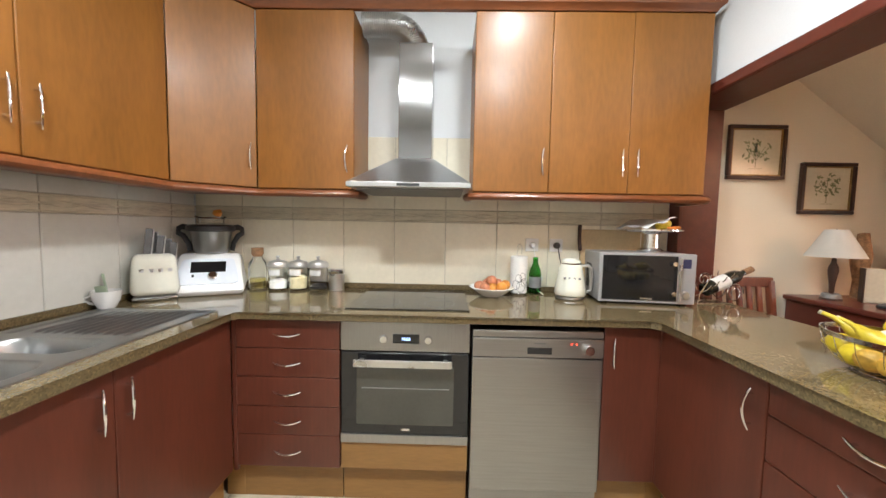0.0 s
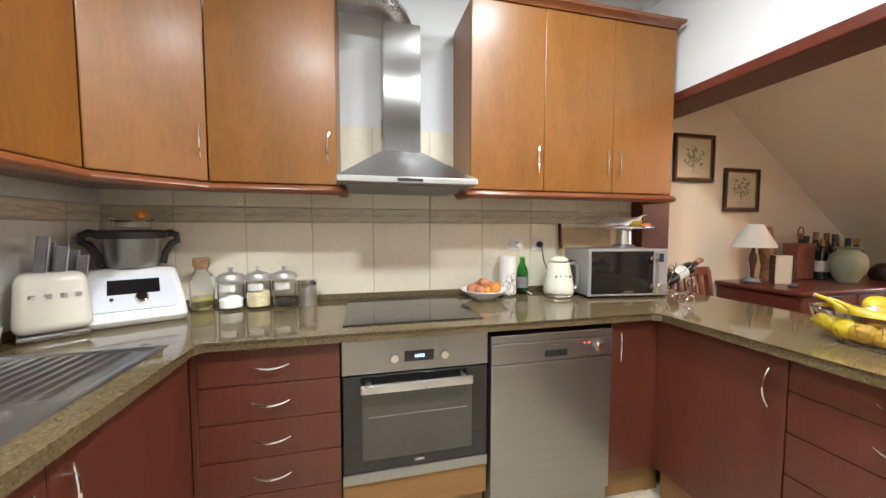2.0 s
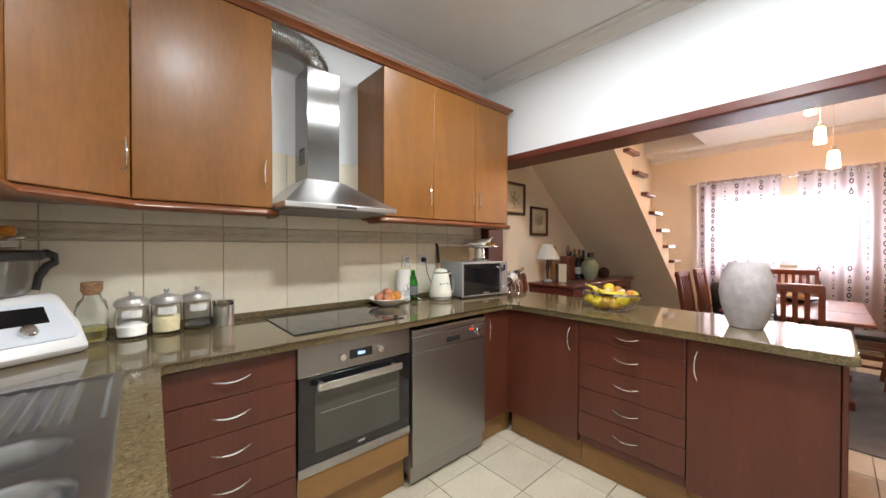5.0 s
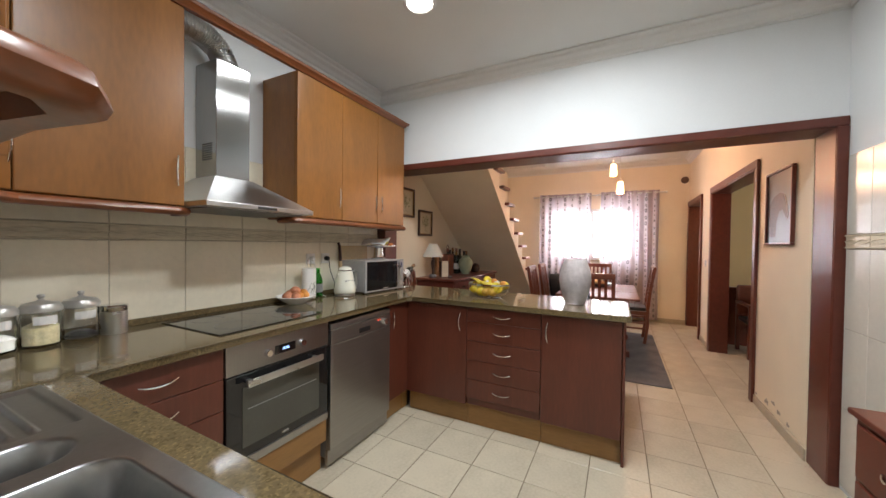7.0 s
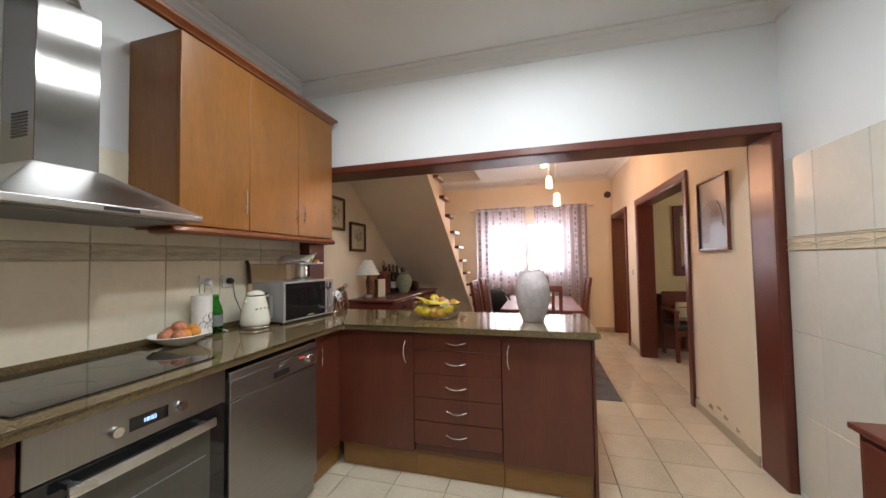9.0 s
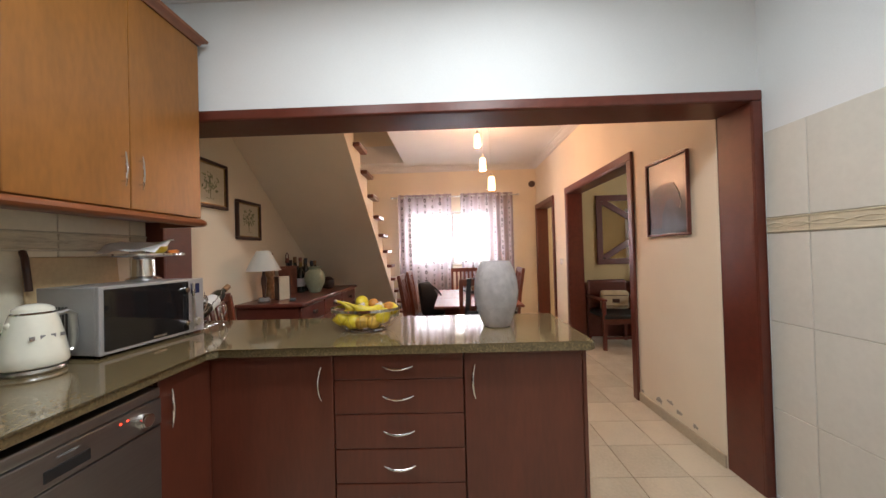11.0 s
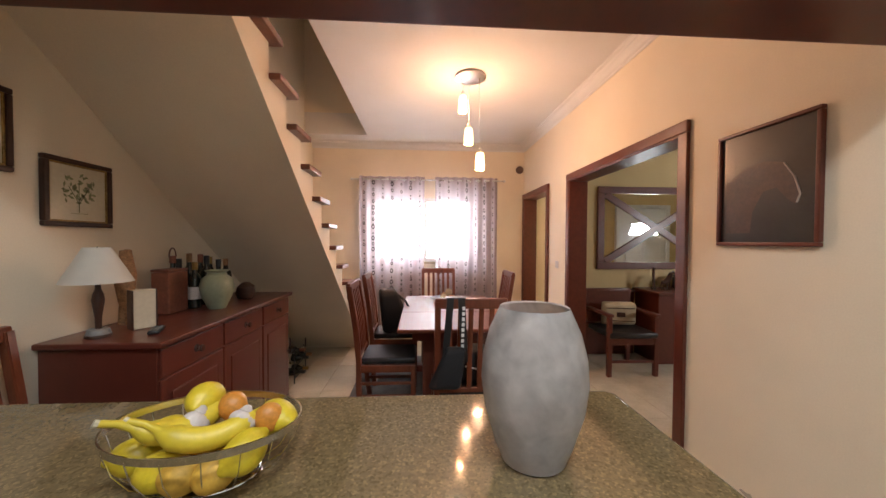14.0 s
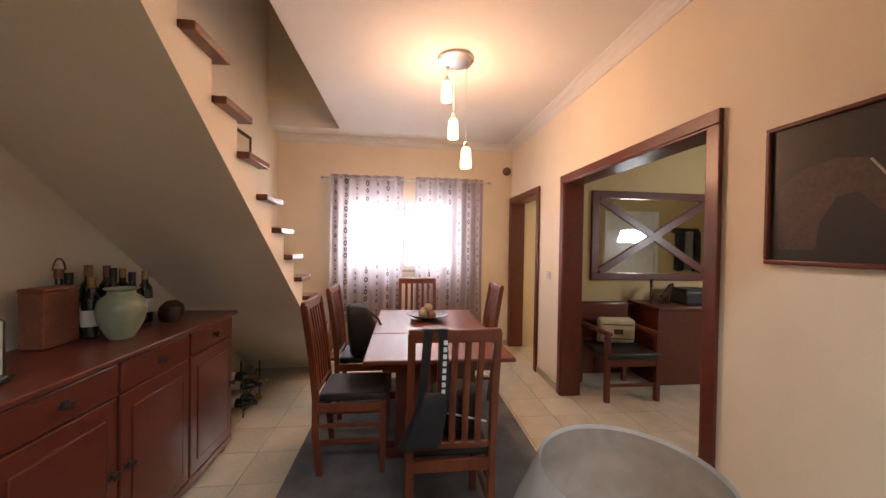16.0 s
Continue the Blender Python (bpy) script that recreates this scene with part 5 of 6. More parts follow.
lathe("base", [(0, 0), (0.062, 0), (0.06, 0.012), (0.03, 0.024), (0.014, 0.03), (0.017, 0.09), (0.03, 0.165), (0.026, 0.19), (0.014, 0.215), (0.013, 0.24), (0, 0.24)], DARKWOOD, o)
wobble(lathe("foot_ornament", [(0, 0.01), (0.058, 0.01), (0.05, 0.035), (0.02, 0.04)], GREY, o), 0.006, 40)
lathe("shade", [(0.062, 0.40), (0.165, 0.245), (0.163, 0.245), (0.060, 0.398)], SHADE, o)
lathe("finial", [(0.004, 0.24), (0.004, 0.40), (0, 0.405)], DARKWOOD, o, None, 8)
o = thing("cream_box", "tall cream box with dark edges on the sideboard", "box", pose(2.345, 1.91, SBT, 0, 0, -35))
box("body", -0.048, 0.048, -0.03, 0.03, 0, 0.19, shader("cream_card", (0.6, 0.53, 0.4), 0.5, 0, 0.08), o, 0.006)
for ex in (-0.050, 0.044):
    box("edge", ex, ex + 0.006, -0.032, 0.032, 0, 0.19, DARKWOOD, o, 0)
o = thing("wood_figure", "tall slim carved wooden ornament", "ornament", pose(2.435, 2.06, SBT))
wobble(lathe("body", [(0, 0), (0.035, 0), (0.03, 0.1), (0.04, 0.2), (0.045, 0.26), (0.03, 0.33), (0.025, 0.38), (0, 0.385)], CORK, o), 0.008, 12)
o = thing("remote_control", "black remote control lying on the sideboard", "remote", pose(2.27, 1.79, SBT, 0, 0, 25))
box("case", -0.07, 0.07, -0.022, 0.022, 0, 0.016, BLACK, o, 0.006)
boxes("buttons", [(-0.05 + i * 0.02, -0.04 + i * 0.02, j * 0.014 - 0.004, j * 0.014 + 0.004, 0.0162, 0.018) for i in range(5) for j in (-1, 0, 1)], GREY, o, 0)
o = thing("wooden_box", "terracotta brown upright box on the sideboard", "box", pose(2.735, 2.05, SBT))
box("case", -0.085, 0.085, -0.05, 0.05, 0, 0.245, TERRA, o, 0.008)
box("lid", -0.087, 0.087, -0.052, 0.052, 0.2455, 0.262, TERRA, o, 0.006)
o = thing("green_vase", "pale celadon green glazed vase on the sideboard", "vase", pose(2.845, 1.84, SBT))
lathe("pot", [(0, 0.005), (0.045, 0), (0.05, 0.005), (0.085, 0.08), (0.097, 0.14), (0.085, 0.19), (0.055, 0.215), (0.052, 0.23), (0.07, 0.245), (0.066, 0.246), (0.046, 0.23), (0.05, 0.21), (0.075, 0.18), (0, 0.02)], CELADON, o, None, 40)
o = thing("loop_bottle", "slim dark red bottle with a leather carrying loop", "bottle", pose(2.83, 2.10, SBT))
lathe("body", [(0, 0), (0.03, 0), (0.034, 0.006), (0.034, 0.2), (0.014, 0.26), (0.014, 0.33), (0, 0.332)], BOTTLE, o, None, 18)
lathe("cap", [(0.016, 0.29), (0.018, 0.29), (0.018, 0.335), (0, 0.337)], TERRA, o, None, 14)
tube("loop", [(0.03 * math.cos(a * math.pi / 10), 0, 0.33 + 0.055 * math.sin(a * math.pi / 10)) for a in range(11)], 0.004, TRIM, o, None, 6)
LAB = "dark green wine bottle standing on the sideboard"
caps = [BLACK, GILT, CORK, BLACK, TERRA, BLACK, GILT, CORK]
for i, (x, y, h) in enumerate(((2.855, 2.08, 1.05), (2.86, 1.985, 0.98), (2.97, 2.09, 1.15), (2.99, 1.99, 1.1), (3.07, 2.08, 1.12), (3.09, 1.97, 1.0), (3.16, 2.07, 1.05), (3.2, 1.98, 1.0))):
    wine_bottle(pose(x, y, SBT, 0, 0, 40 * i + 190), LAB, caps[i], "bottles on the sideboard", h)
o = thing("dark_stone", "rounded dark brown ornament on the sideboard", "ornament", pose(3.22, 1.85, SBT))
wobble(lathe("body", [(0, 0), (0.05, 0), (0.07, 0.04), (0.06, 0.09), (0.03, 0.115), (0, 0.12)], DARKWOOD, o), 0.012, 14)
o = thing("floor_bottle_rack", "black wire bottle rack on the floor under the stairs", "bottle rack", pose(4.12, 1.84, 0))
bm = bmesh.new()
for z in (0.05, 0.16, 0.27):
    for y in (-0.08, 0.08):
        add_tube(bm, [(-0.16, y, z), (0.16, y, z)], 0.005, 6)
    for x in (-0.1, 0.0, 0.1):
        add_tube(bm, [(x - 0.04, -0.08, z), (x, -0.08, z + 0.04), (x + 0.04, -0.08, z)], 0.004, 6)
for x in (-0.16, 0.16):
    for y in (-0.08, 0.08):
        add_tube(bm, [(x, y, 0), (x, y, 0.36)], 0.006, 6)
put("wire", mesh_of("wire", bm, BLACK, True), o)
for k, (x, z) in enumerate(((-0.1, 0.095), (0.0, 0.095), (0.1, 0.205), (0.0, 0.205), (-0.1, 0.315))):
    wine_bottle(pose(4.12 + x, 1.98, z, 90, 0, 0), "dark wine bottle lying in the wire rack", caps[k], "bottles in the rack")


# chairs
def chair():
    c = thing("dining_chair", "cherry wood slat-back dining chair with black leather seat", "chair", group="dining chairs")
    for s in (-1, 1):
        pts = [(s * 0.19, 0.03, 0.0), (s * 0.19, 0.0, 0.25), (s * 0.19, 0.0, 0.47), (s * 0.19, -0.025, 0.72), (s * 0.19, -0.075, 1.04)]
        bm = bmesh.new()
        rings = []
        for x, y, z in pts:
            rings.append([bm.verts.new((x + a * 0.017, y + b * 0.02, z)) for a, b in ((-1, -1), (1, -1), (1, 1), (-1, 1))])
        for a, b in zip(rings, rings[1:]):
            for i in range(4):
                bm.faces.new((a[i], a[(i + 1) % 4], b[(i + 1) % 4], b[i]))
        bm.faces.new(rings[0]), bm.faces.new(rings[-1][::-1])
        bmesh.ops.bevel(bm, geom=[e for e in bm.edges if abs(e.verts[0].co.z - e.verts[1].co.z) > 0.1], offset=0.005, segments=2, affect="EDGES")
        put("back_leg", mesh_of("back_leg", bm, CHAIRW, True, True), c)
        box("front_leg", s * 0.19 - 0.018, s * 0.19 + 0.018, 0.39, 0.426, 0, 0.44, CHAIRW, c, 0.004)
        box("side_rail", s * 0.19 - 0.011, s * 0.19 + 0.011, 0.018, 0.392, 0.385, 0.44, CHAIRW, c, 0.003)
        box("stretcher", s * 0.19 - 0.009, s * 0.19 + 0.009, 0.018, 0.392, 0.19, 0.215, CHAIRW, c, 0.003)
        box("stretcher", s * 0.19 - 0.009, s * 0.19 + 0.009, 0.018, 0.392, 0.29, 0.312, CHAIRW, c, 0.003)
    box("front_rail", -0.175, 0.175, 0.398, 0.42, 0.385, 0.44, CHAIRW, c, 0.003)
    box("back_rail", -0.175, 0.175, -0.01, 0.012, 0.385, 0.44, CHAIRW, c, 0.003)
    box("stretcher", -0.175, 0.175, 0.40, 0.418, 0.15, 0.175, CHAIRW, c, 0.003)
    box("top_rail", -0.205, 0.205, -0.093, -0.062, 1.0, 1.06, CHAIRW, c, 0.008)
    box("lower_rail", -0.175, 0.175, -0.012, 0.010, 0.492, 0.52, CHAIRW, c, 0.004)
    for i in range(5):
        x = -0.12 + 0.06 * i
        prism("slat", [(-0.010, 0.50), (0.006, 0.50), (-0.014, 0.74), (-0.064, 1.01), (-0.08, 1.01), (-0.03, 0.74)], x - 0.014, x + 0.014, "x", CHAIRW, c, 0.002)
    box("seat", -0.185, 0.185, 0.01, 0.425, 0.441, 0.49, LEATHER, c, 0.018)
    return c


ch = chair()
ch.matrix_basis = pose(2.56, 0.25, 0.0125, 0, 0, -90)
for x, y, z, r in ((3.36, 1.0, 0.0125, 180), (4.05, 1.0, 0.0125, 180), (4.28, -0.35, 0.0125, 0), (4.78, 0.32, 0.0, 90), (1.77, 2.035, 0.0, 180)):
    copy_thing(ch, pose(x, y, z, 0, 0, r))
tb = thing("dining_table", "polished cherry extending dining table on the rug", "table")
box("top", 3.0, 3.62, -0.205, 0.705, 0.735, 0.762, TABLEW, tb, 0.009)
box("top", 3.623, 4.55, -0.205, 0.705, 0.735, 0.762, TABLEW, tb, 0.009)
box("apron", 3.14, 4.42, -0.10, 0.60, 0.64, 0.734, DINE, tb, 0.004)
for x in (3.34, 4.22):
    box("pedestal", x - 0.04, x + 0.04, -0.02, 0.52, 0.085, 0.64, DINE, tb, 0.006)
    box("foot", x - 0.05, x + 0.05, -0.12, 0.62, 0.0125, 0.084, DINE, tb, 0.012)
box("stretcher", 3.38, 4.18, 0.21, 0.29, 0.2, 0.3, DINE, tb, 0.005)
o = thing("centrepiece_bowl", "dark shallow bowl holding decorative balls on the table", "bowl", pose(4.10, 0.25, 0.763))
lathe("dish", [(0, 0.004), (0.07, 0), (0.08, 0.005), (0.19, 0.05), (0.187, 0.053), (0.08, 0.014), (0, 0.012)], shader("bronze_dish", (0.05, 0.03, 0.024), 0.35, 0.3, 0.2), o)
balls = [(0.0, 0.05, 0.05, CANVAS), (-0.05, -0.03, 0.05, CORK), (0.05, -0.03, 0.052, DARKWOOD), (0.0, 0.0, 0.105, CANVAS), (0.07, 0.04, 0.055, CORK)]
for x, y, z, mt in balls:
    q = thing("decorative_ball", "banded natural decorative ball in the table bowl", "ornament", pose(4.10 + x, 0.25 + y, 0.763 + z), "decorative balls")
    lathe("ball", [(0.038 * math.sin(a * math.pi / 12) + (0.001 if a % 2 and 0 < a < 12 else 0), -0.038 * math.cos(a * math.pi / 12)) for a in range(13)], mt, q, pose(0, 0, 0, 60, 20 + 500 * x), 20)
structure(box("rug", 2.50, 4.70, -0.46, 1.17, 0.0, 0.012, RUG, bevel=0.004), "dark grey short-pile rug under the dining table", "rug")

# bags on the chairs
o = thing("backpack", "black backpack on a dining chair seat", "backpack", pose(3.98, 0.81, 0.50, -6, 0, 12))
bm = bmesh.new()
add_box(bm, -0.14, 0.14, -0.17, 0.09, 0, 0.43, 0.06, 5)
for v in bm.verts:
    k = v.co.z / 0.42
    v.co.x *= 1.05 - 0.32 * k * k
    v.co.y = v.co.y * (1.1 - 0.45 * k) + 0.05 * k
wobble(put("bag", mesh_of("bag", bm, CLOTH, True), o), 0.03, 7, 3)
box("pocket", -0.10, 0.10, -0.205, -0.15, 0.03, 0.21, CLOTH, o, 0.03)
tube("strap", [(-0.07, -0.05, 0.39), (-0.10, -0.14, 0.30), (-0.12, -0.19, 0.16), (-0.11, -0.18, 0.03)], 0.011, BLACK, o)
o = thing("shoulder_bag", "black bag hanging from a chair by a lettered strap", "bag", pose(2.455, 0.33, 0.0))
bm = bmesh.new()
add_box(bm, -0.03, 0.03, -0.05, 0.125, 0.575, 0.81, 0.028, 4)
for v in bm.verts:
    v.co.y = (v.co.y - 0.04) * (0.55 + 1.9 * abs(v.co.z - 0.83)) + 0.05 - 0.28 * (v.co.z - 0.69)
    v.co.x -= 0.02
wobble(put("pouch", mesh_of("pouch", bm, CLOTH, True), o), 0.02, 9, 5)
for y0, y1 in ((-0.02, -0.04), (0.04, 0.07)):
    prism("strap", [(y0 - 0.019, 1.075), (y0 + 0.019, 1.075), (y1 + 0.019, 0.72), (y1 - 0.019, 0.72)], -0.005, -0.001, "x", BLACK, o)
boxes("strap_print", [(-0.0062, -0.0051, -0.034 - 0.001 * i, -0.018 - 0.001 * i, 0.80 + 0.03 * i, 0.82 + 0.03 * i) for i in range(8)], WHITEP, o, 0)
box("strap", -0.005, 0.06, -0.045, 0.065, 1.075, 1.079, BLACK, o, 0.001)
o = thing("jacket", "black sports bag lying on the dining chair seat", "bag", pose(2.77, 0.20, 0.505, 0, 0, 0))
bm = bmesh.new()
add_box(bm, -0.12, 0.12, -0.13, 0.13, 0, 0.20, 0.06, 4)
wobble(put("bag", mesh_of("bag", bm, CLOTH, True), o), 0.03, 8, 9)
boxes("stripe", [(-0.136, -0.130, -0.11, 0.09, 0.10, 0.108)], WHITEP, o, 0, pose(0, 0, 0, 14))

# pendant lamp
pl = thing("pendant_lamp", "three-light pendant with silver canopy and glowing glass shades", "pendant lamp")
pcx, pcy = 3.66, 0.10
lathe("canopy", [(0, 0), (0.135, 0), (0.142, -0.006), (0.138, -0.022), (0.09, -0.032), (0, -0.034)], ALU, pl, pose(pcx, pcy, CEIL_D))
for lx, ly, lz in PENDANTS:
    tube("cord", [(pcx + (lx - pcx) * 0.9, pcy + (ly - pcy) * 0.9, CEIL_D - 0.03), (lx, ly, lz + 0.09)], 0.0025, WHITEP, pl)
    lathe("socket", [(0, 0.05), (0.01, 0.05), (0.018, 0.03), (0.018, 0.0), (0, 0.0)], ALU, pl, pose(lx, ly, lz + 0.065), 14)
    g = lathe("shade", [(0.028, 0.07), (0.036, 0.055), (0.044, -0.06), (0.042, -0.08), (0.038, -0.082), (0.034, 0.05), (0.026, 0.066)], PENDGLOW, pl, pose(lx, ly, lz), 20)
    g.visible_shadow = False

# curtains
ro = thing("curtain_rod", "slim brushed metal curtain rod above the window", "curtain rod")
tube("rod", [(5.66, -0.70, 2.30), (5.66, 1.55, 2.30)], 0.011, ALU, ro)
for y in (-0.70, 1.55):
    lathe("finial", [(0, -0.02), (0.018, -0.012), (0.022, 0), (0.018, 0.012), (0, 0.02)], ALU, ro, pose(5.66, y, 2.30), 12)
for y in (-0.55, 0.41, 1.40):
    tube("bracket", [(5.66, y, 2.30), (5.85, y, 2.30)], 0.006, ALU, ro)


def curtain(y0, y1, label, seed):
    o = thing("curtain", label, "curtain", group="window curtains")
    rnd = random.Random(seed)
    n, rows = 160, 14
    bm = bmesh.new()
    def shift(u, v):
        folds = 7
        return 0.034 * math.sin(2 * math.pi * folds * u) * (0.75 + 0.25 * v) + 0.012 * math.sin(5 * u + 3 * v + seed)
    at = lambda u, v: (5.66 + shift(u, v), y0 + (y1 - y0) * (u + 0.012 * math.sin(9 * u + 4 * v) * v), 2.345 - (2.345 - 0.06) * v)
    g = [[bm.verts.new(at(i / n, j / rows)) for j in range(rows + 1)] for i in range(n + 1)]
    for i in range(n):
        for j in range(rows):
            bm.faces.new((g[i][j], g[i + 1][j], g[i + 1][j + 1], g[i][j + 1]))
    put("cloth", mesh_of("cloth", bm, CURTAIN, True), o)
    bm = bmesh.new()
    cols = 7
    for c in range(cols):
        u0 = (c + 0.5) / cols
        v = 0.02 + rnd.random() * 0.04
        while v < 0.98:
            r = rnd.choice((0.011, 0.016, 0.022, 0.028)) * (1.0 if c % 2 else 0.72)
            du, dv = r / abs(y1 - y0), r / 2.28
            ring_ = []
            for f in (1.0, 0.45):
                ring_.append([bm.verts.new(Vector(at(min(1, max(0, u0 + du * f * math.cos(k * math.pi / 6) * 0.75)), min(1, v + dv * f * 1.3 * math.sin(k * math.pi / 6)))) + Vector((-0.003, 0, 0))) for k in range(12)])
            for k in range(12):
                bm.faces.new((ring_[0][k], ring_[0][(k + 1) % 12], ring_[1][(k + 1) % 12], ring_[1][k]))
            if r < 0.013:
                bm.faces.new(ring_[1])
            v += dv * (3.0 if c % 2 else 4.5) + rnd.random() * 0.02
    tagged(put("motif", mesh_of("motif", bm, MOTIF), o), kind="stuff")
    bm = bmesh.new()
    for k in range(8):
        u = (k + 0.5) / 8
        x, y, z = at(u, 0.02)
        add_tube(bm, [(5.66 + 0.0 + 0.026 * math.cos(a * math.pi / 8), y, 2.30 + 0.026 * math.sin(a * math.pi / 8)) for a in range(16)], 0.004, 5, True)
    tagged(put("eyelet", mesh_of("eyelet", bm, ALU, True), o), kind="stuff")


curtain(-0.60, 0.33, "sheer mauve eyelet curtain with dark ring motifs", 2)
curtain(0.49, 1.44, "sheer mauve eyelet curtain with dark ring motifs", 5)

# small picture beside the stair treads
framed("small_picture", "small dark framed picture on the stairwell wall", pose(4.72, YN - 0.001, 2.32), 0.5, 0.5, DARKWOOD, GILT, PRINT, 0.03)

# ---- hall ----
mi = thing("wall_mirror", "large wooden framed mirror crossed by two diagonal bars", "mirror", pose(4.75, -2.44, 1.575, 0, 0, -90))
mw, mh, f = 1.56, 1.03, 0.085
box("glass", -mw / 2 + 0.01, mw / 2 - 0.01, -0.012, -0.002, -mh / 2 + 0.01, mh / 2 - 0.01, MIRROR, mi, 0)
for r in ((-mw / 2, mw / 2, mh / 2 - f, mh / 2), (-mw / 2, mw / 2, -mh / 2, -mh / 2 + f), (-mw / 2, -mw / 2 + f, -mh / 2 + f, mh / 2 - f), (mw / 2 - f, mw / 2, -mh / 2 + f, mh / 2 - f)):
    box("frame", r[0], r[1], -0.04, -0.001, r[2], r[3], TRIM, mi, 0.005)
dl = math.hypot(mw - 2 * f, mh - 2 * f)
an = math.degrees(math.atan2(mh - 2 * f, mw - 2 * f))
for k, s in enumerate((1, -1)):
    box("cross_bar", -dl / 2 + 0.02, dl / 2 - 0.02, -0.030 - 0.004 * k, -0.0125, -0.042, 0.042, TRIM, mi, 0.003, pose(0, 0, 0, 0, s * an, 0))
dk_ = thing("writing_desk", "dark red wooden desk below the mirror", "desk")
box("top", 4.24, 4.745, -3.5, -2.13, 0.80, 0.83, TRIM, dk_, 0.006)
box("pedestal", 4.30, 4.74, -2.75, -2.17, 0.0, 0.80, TRIM, dk_, 0.005)
box("pedestal", 4.30, 4.74, -3.46, -3.05, 0.0, 0.80, TRIM, dk_, 0.005)
box("modesty_panel", 4.68, 4.72, -3.05, -2.75, 0.3, 0.80, TRIM, dk_, 0.003)
box("side_panel", 4.69, 4.745, -2.128, -1.36, 0, 0.78, TRIM, dk_, 0.004)
box("side_top", 4.62, 4.746, -2.128, -1.35, 0.781, 0.806, TRIM, dk_, 0.005)
hc = thing("hall_armchair", "dark wooden armchair in the hall", "chair", pose(4.40, -1.66, 0, 0, 0, 90))
box("seat", -0.26, 0.26, -0.02, 0.46, 0.40, 0.46, LEATHER, hc, 0.02)
box("backrest", -0.27, 0.27, -0.10, -0.03, 0.46, 0.86, TRIM, hc, 0.025)
for s in (-1, 1):
    box("leg", s * 0.25 - 0.022, s * 0.25 + 0.022, 0.40, 0.445, 0, 0.62, TRIM, hc, 0.005)
    box("leg", s * 0.25 - 0.022, s * 0.25 + 0.022, -0.09, -0.045, 0, 0.62, TRIM, hc, 0.005)
    box("armrest", s * 0.25 - 0.03, s * 0.25 + 0.03, -0.09, 0.46, 0.621, 0.655, TRIM, hc, 0.01)
box("front_rail", -0.228, 0.228, 0.41, 0.435, 0.33, 0.40, TRIM, hc, 0.004)
box("stretcher", -0.228, 0.228, 0.41, 0.43, 0.14, 0.17, TRIM, hc, 0.004)
o = thing("canvas_bag", "beige canvas bag on the hall armchair", "bag", pose(4.28, -1.68, 0.47, 0, 0, 80))
bm = bmesh.new()
add_box(bm, -0.17, 0.17, -0.05, 0.06, 0, 0.25, 0.03, 4)
wobble(put("body", mesh_of("body", bm, CANVAS, True), o), 0.02, 8, 4)
boxes("piping", [(-0.15, 0.15, 0.066, 0.072, 0.05, 0.06), (-0.15, 0.15, 0.066, 0.072, 0.19, 0.2)], DARKWOOD, o)
box("emblem", -0.05, 0.04, 0.066, 0.074, 0.1, 0.15, DARKWOOD, o, 0.002)
for (x, y, hh, lab, s) in ((4.52, -2.26, 0.27, "slim dark carved figure on the desk", 0), (4.45, -2.36, 0.24, "dark carved animal figure on the desk", 1)):
    o = thing("carved_figure", lab, "ornament", pose(x, y, 0.831))
    if s == 0:
        wobble(lathe("body", [(0, 0), (0.03, 0), (0.028, 0.012), (0.012, 0.03), (0.018, 0.1), (0.012, 0.16), (0.016, 0.2), (0.012, 0.22), (0.018, 0.245), (0, 0.27)], DARKWOOD, o, None, 14), 0.008, 20)
    else:
        tube("body", [(0.0, 0.05, 0.09), (0.0, 0.0, 0.10), (0.0, -0.04, 0.14), (0.0, -0.06, 0.2), (0.0, -0.09, 0.215), (0, -0.11, 0.19)], [0.02, 0.032, 0.03, 0.02, 0.018, 0.008], DARKWOOD, o)
        for ly_ in (0.045, 0.02, -0.02, -0.045):
            tube("leg", [(0, ly_, 0.1), (0.01, ly_ * 1.2, 0.05), (0, ly_, 0.0)], 0.008, DARKWOOD, o)
o = thing("black_case", "black box on the writing desk", "box", pose(4.5, -2.72, 0.831))
box("body", -0.12, 0.12, -0.16, 0.16, 0, 0.15, BLACK, o, 0.02)
box("lid", -0.122, 0.122, -0.162, 0.162, 0.151, 0.17, BLACK, o, 0.008)
fd = thing("front_door", "white panelled front door with an arched fanlight", "door", pose(2.2, -3.92, 0, 0, 0, 90))
box("leaf", -0.48, 0.48, -0.05, -0.001, 0, 2.08, DOORW, fd, 0.004)
for r in ((-0.36, -0.04, 0.2, 0.75), (0.04, 0.36, 0.2, 0.75), (-0.36, -0.04, 0.85, 1.4), (0.04, 0.36, 0.85, 1.4)):
    box("panel", r[0], r[1], -0.058, -0.05, r[2], r[3], DOORW, fd, 0.008)
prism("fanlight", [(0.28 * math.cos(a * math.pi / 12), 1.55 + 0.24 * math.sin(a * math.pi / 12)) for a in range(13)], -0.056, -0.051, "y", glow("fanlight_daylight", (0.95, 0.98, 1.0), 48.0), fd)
for nm, r in (("frame", (-0.56, -0.485, 0, 2.15)), ("frame", (0.485, 0.56, 0, 2.15)), ("frame", (-0.485, 0.485, 2.085, 2.15))):
    box(nm, r[0], r[1], -0.07, -0.001, r[2], r[3], DOORW, fd, 0.004)
cr = thing("coat_rack", "wall coat rack with hanging dark coats", "coat rack", pose(2.2, -5.1, 1.75, 0, 0, 90))
box("board", -0.3, 0.3, -0.02, -0.001, 0, 0.1, DARKWOOD, cr)
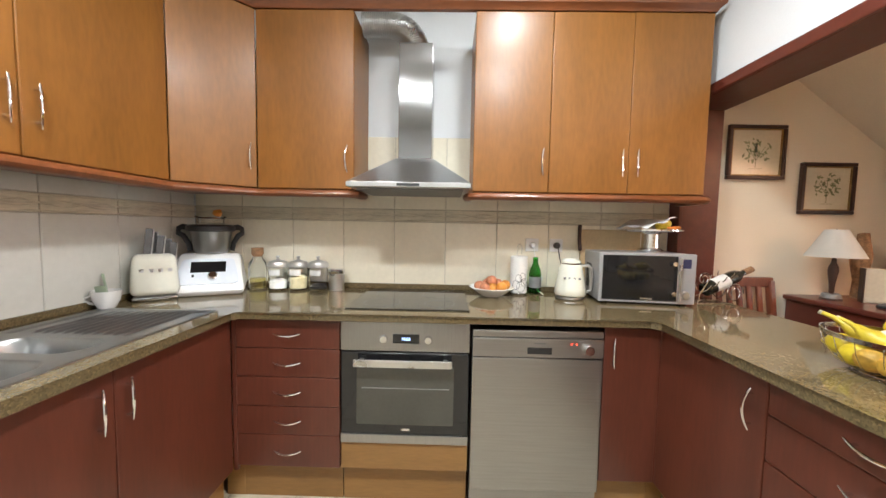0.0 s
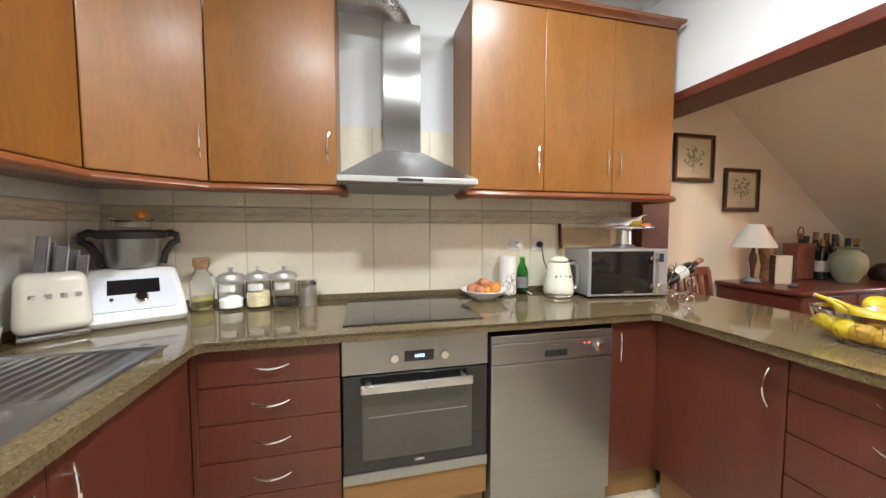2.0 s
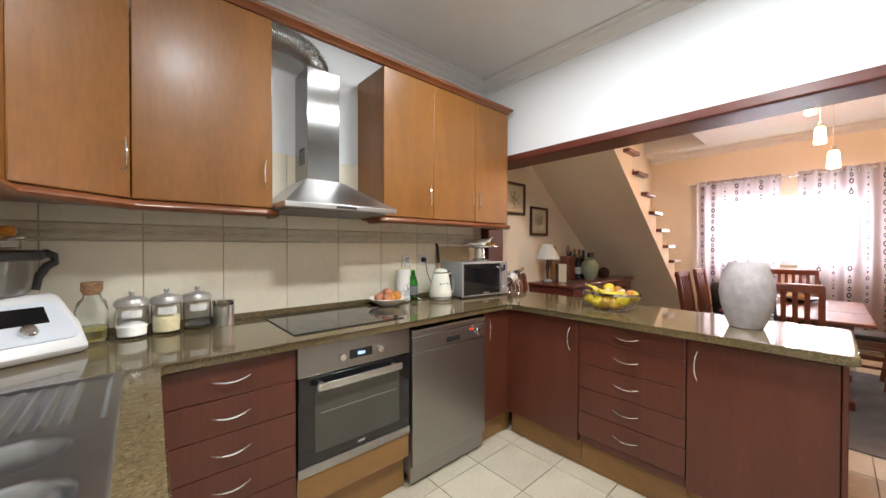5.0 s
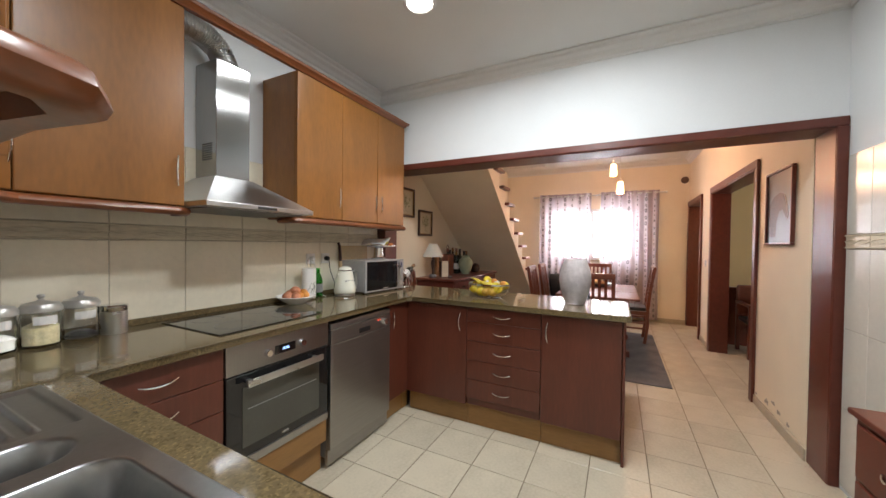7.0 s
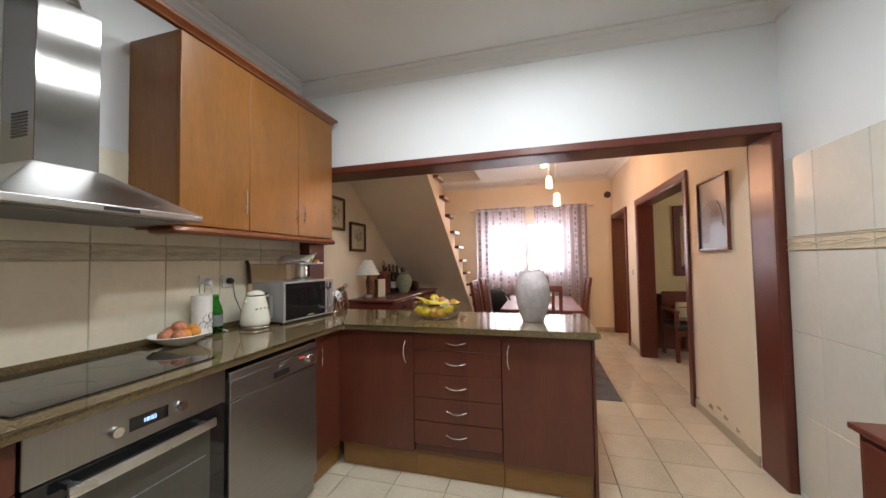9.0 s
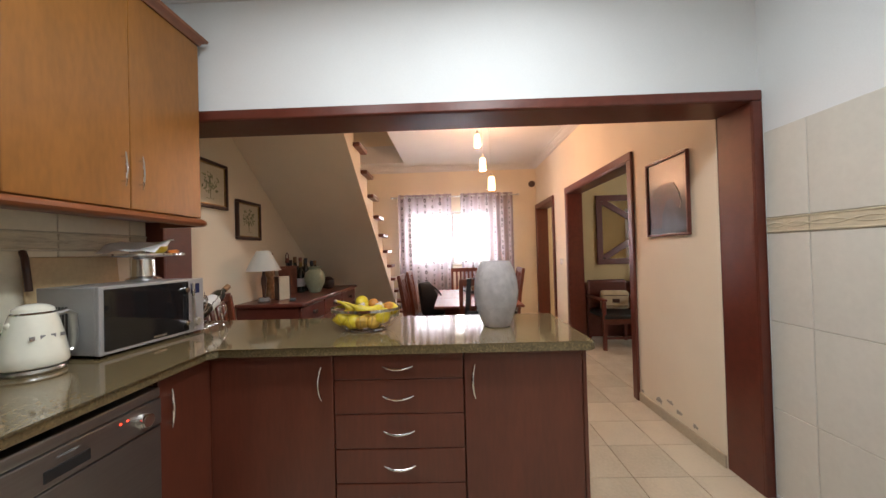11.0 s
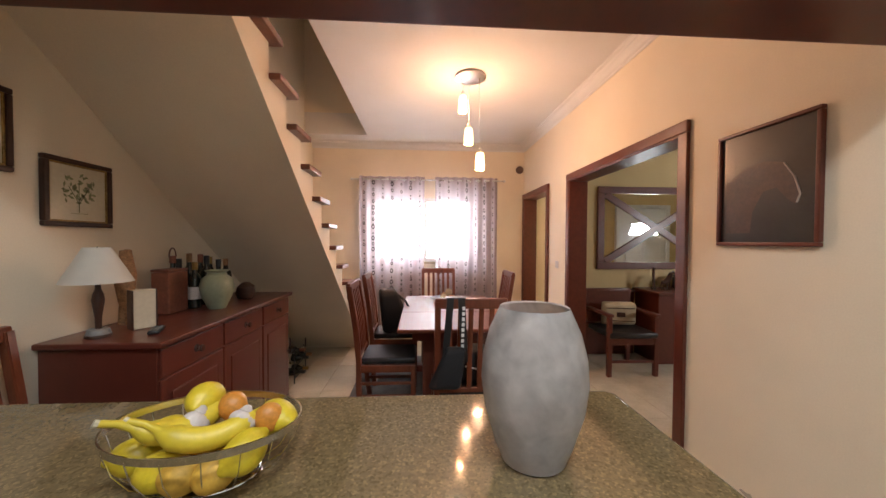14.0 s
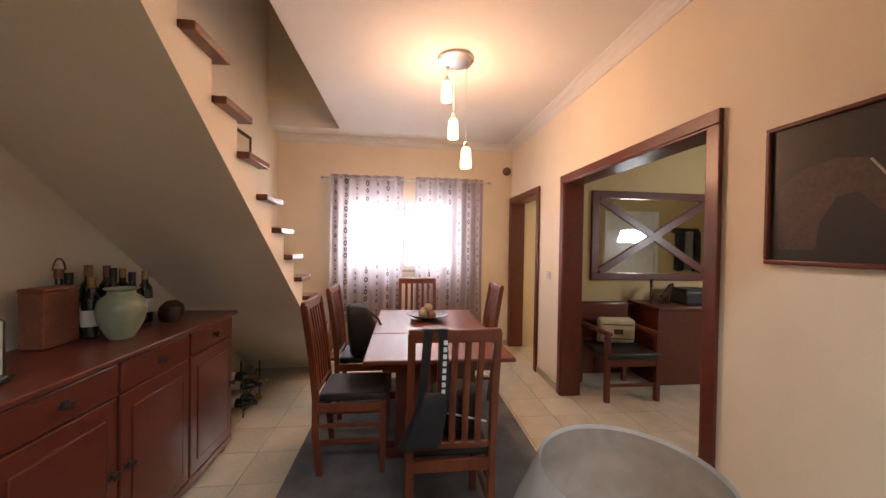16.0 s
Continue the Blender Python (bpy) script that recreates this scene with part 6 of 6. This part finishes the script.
for i, x in enumerate((-0.18, 0.0, 0.18)):
    bm = bmesh.new()
    add_box(bm, x - 0.09, x + 0.09, -0.12, -0.03, -0.75, 0.03, 0.04, 3)
    wobble(put("coat", mesh_of("coat", bm, CLOTH if i != 1 else GREY, True), cr), 0.03, 6, i)

# wooden chest against the kitchen's tiled wall
kc = thing("kitchen_chest", "dark wooden chest of drawers against the tiled wall", "chest")
box("body", 0.05, 0.50, YS + 0.014, -0.80, 0.04, 0.72, TRIM, kc, 0.004)
box("top", 0.03, 0.52, YS + 0.013, -0.78, 0.721, 0.745, TRIM, kc, 0.006)
for i in range(3):
    box("drawer", 0.08, 0.47, -0.799, -0.785, 0.07 + 0.215 * i, 0.27 + 0.215 * i, TRIM, kc, 0.004)
    lathe("knob", [(0.01, 0), (0.016, 0.02), (0, 0.024)], CHROME, kc, pose(0.275, -0.785, 0.17 + 0.215 * i, -90), 12)
boxes("foot", [(x, x + 0.05, y, y + 0.05, 0, 0.04) for x in (0.06, 0.44) for y in (YS + 0.03, -0.86)], TRIM, kc)

# peeling paint low on the dining room wall
ps = thing("paint_scuff", "peeling grey paint patches low on the wall", "wear", kind="structure")
rnd = random.Random(4)
for x, z, r in ((2.25, 0.12, 0.05), (2.12, 0.16, 0.035), (2.02, 0.13, 0.045), (1.86, 0.11, 0.03), (2.48, 0.10, 0.025)):
    prism("patch", [(x + r * rnd.uniform(0.5, 1.2) * math.cos(a * math.pi / 6), z + 0.5 * r * rnd.uniform(0.4, 1.2) * math.sin(a * math.pi / 6)) for a in range(12)], YD + 0.0005, YD + 0.002, "y", shader("bare_plaster", (0.42, 0.38, 0.32), 0.9, 0, 0.15, 20), ps)

# ---- tiles ----
TS = 0.32


def shared_tile(name, w, h, t, mat, bevel=0.0025):
    bm = bmesh.new()
    add_box(bm, 0.0012, w - 0.0012, -t, 0, 0.0012, h - 0.0012, 0)
    fr = [e for e in bm.edges if all(abs(v.co.y + t) < 1e-6 for v in e.verts)]
    bmesh.ops.bevel(bm, geom=fr, offset=bevel, segments=1, affect="EDGES")
    return mesh_of(name, bm, mat)


def tile_wall(name, label, place, length, offset, rows, mat):
    """Tiles and border strips on a wall; place puts local x along the wall and -y into the room."""
    o = thing(name, label, "wall tiles", kind="structure")
    box("grout", 0, length, -0.004, -0.0005, rows[0][0], rows[-1][1], GROUT, o, 0, place)
    cache = {}
    x = offset - TS
    while x < length:
        a, b = max(0, x), min(length, x + TS)
        if b - a > 0.01:
            for z0, z1, border in rows:
                key = (round(b - a, 4), z0)
                if key not in cache:
                    cache[key] = shared_tile("tile", b - a, z1 - z0, 0.011 if border else 0.009, BANDM if border else mat)
                put("tile", cache[key], o, place @ pose(a, -0.0005, z0))
                if border:
                    bm = bmesh.new()
                    for z in (z0 + 0.006, z1 - 0.006):
                        add_tube(bm, [(0.001, -0.0115, z), (b - a - 0.001, -0.0115, z)], 0.005, 6)
                    for ph in (0, math.pi):
                        add_tube(bm, [((b - a) * k / 20, -0.0115, (z0 + z1) / 2 + 0.011 * math.sin(k / 20 * 2 * math.pi + ph)) for k in range(21)], 0.0035, 5)
                    put("relief", mesh_of("relief", bm, BANDM, True), o, place @ pose(a, 0, 0))
        x += TS
    return o


ROWS_T = [(0.03, 0.47, False), (0.47, 0.912, False), (0.912, 1.356, False), (1.356, 1.434, True), (1.434, 1.875, False)]
tile_wall("tiles_north", "cream wall tiles with a relief border above the worktop", pose(XW + 0.012, YN, 0), 1.355 - XW - 0.012, (-0.98 - XW - 0.012) % TS, [(TOP - 0.02, 1.356, False)] + ROWS_T[3:], TILEW)
tile_wall("tiles_west", "pale wall tiles with a relief border over the sink", pose(XW, YS, 0, 0, 0, 90), YN - YS - 0.012, 0.2, ROWS_T, TILEWH)
tile_wall("tiles_south", "pale half-height wall tiles with a relief border", pose(XK - 0.03, YS, 0, 0, 0, 180), XK - 0.03 - XW - 0.012, 0.21, ROWS_T, TILEWH)

# floor tiles: near ones are parts, those of hall and passage one sheet
TF = 0.322
bm = bmesh.new()
add_box(bm, 0.0022, TF - 0.0022, 0.0022, TF - 0.0022, -0.005, 0.0, 0)
bmesh.ops.bevel(bm, geom=[e for e in bm.edges if all(v.co.z > -0.001 for v in e.verts)], offset=0.0015, segments=1, affect="EDGES")
TILE = mesh_of("floor_tile", bm, TILEF)
far = bmesh.new()
ix0, iy0 = 0.245 - 6 * TF, 1.127 - 23 * TF
for i in range(26):
    for j in range(28):
        x, y = ix0 + i * TF, iy0 + j * TF
        if x > 5.9 or y > 2.2 or (y + TF < YH and x < 2.0):
            continue
        if y > YD - 0.3 and x < 5.2 and not (x + TF < -1.05 or (y > 1.65 and x < 1.5)):
            put("floor_tile", TILE, floor, pose(x, y, 0))
        else:
            add_box(far, x + 0.002, x + TF - 0.002, y + 0.002, y + TF - 0.002, -0.005, 0.0, 0)
tagged(put("floor_tiles", mesh_of("floor_tiles", far, TILEF), floor), kind="stuff")
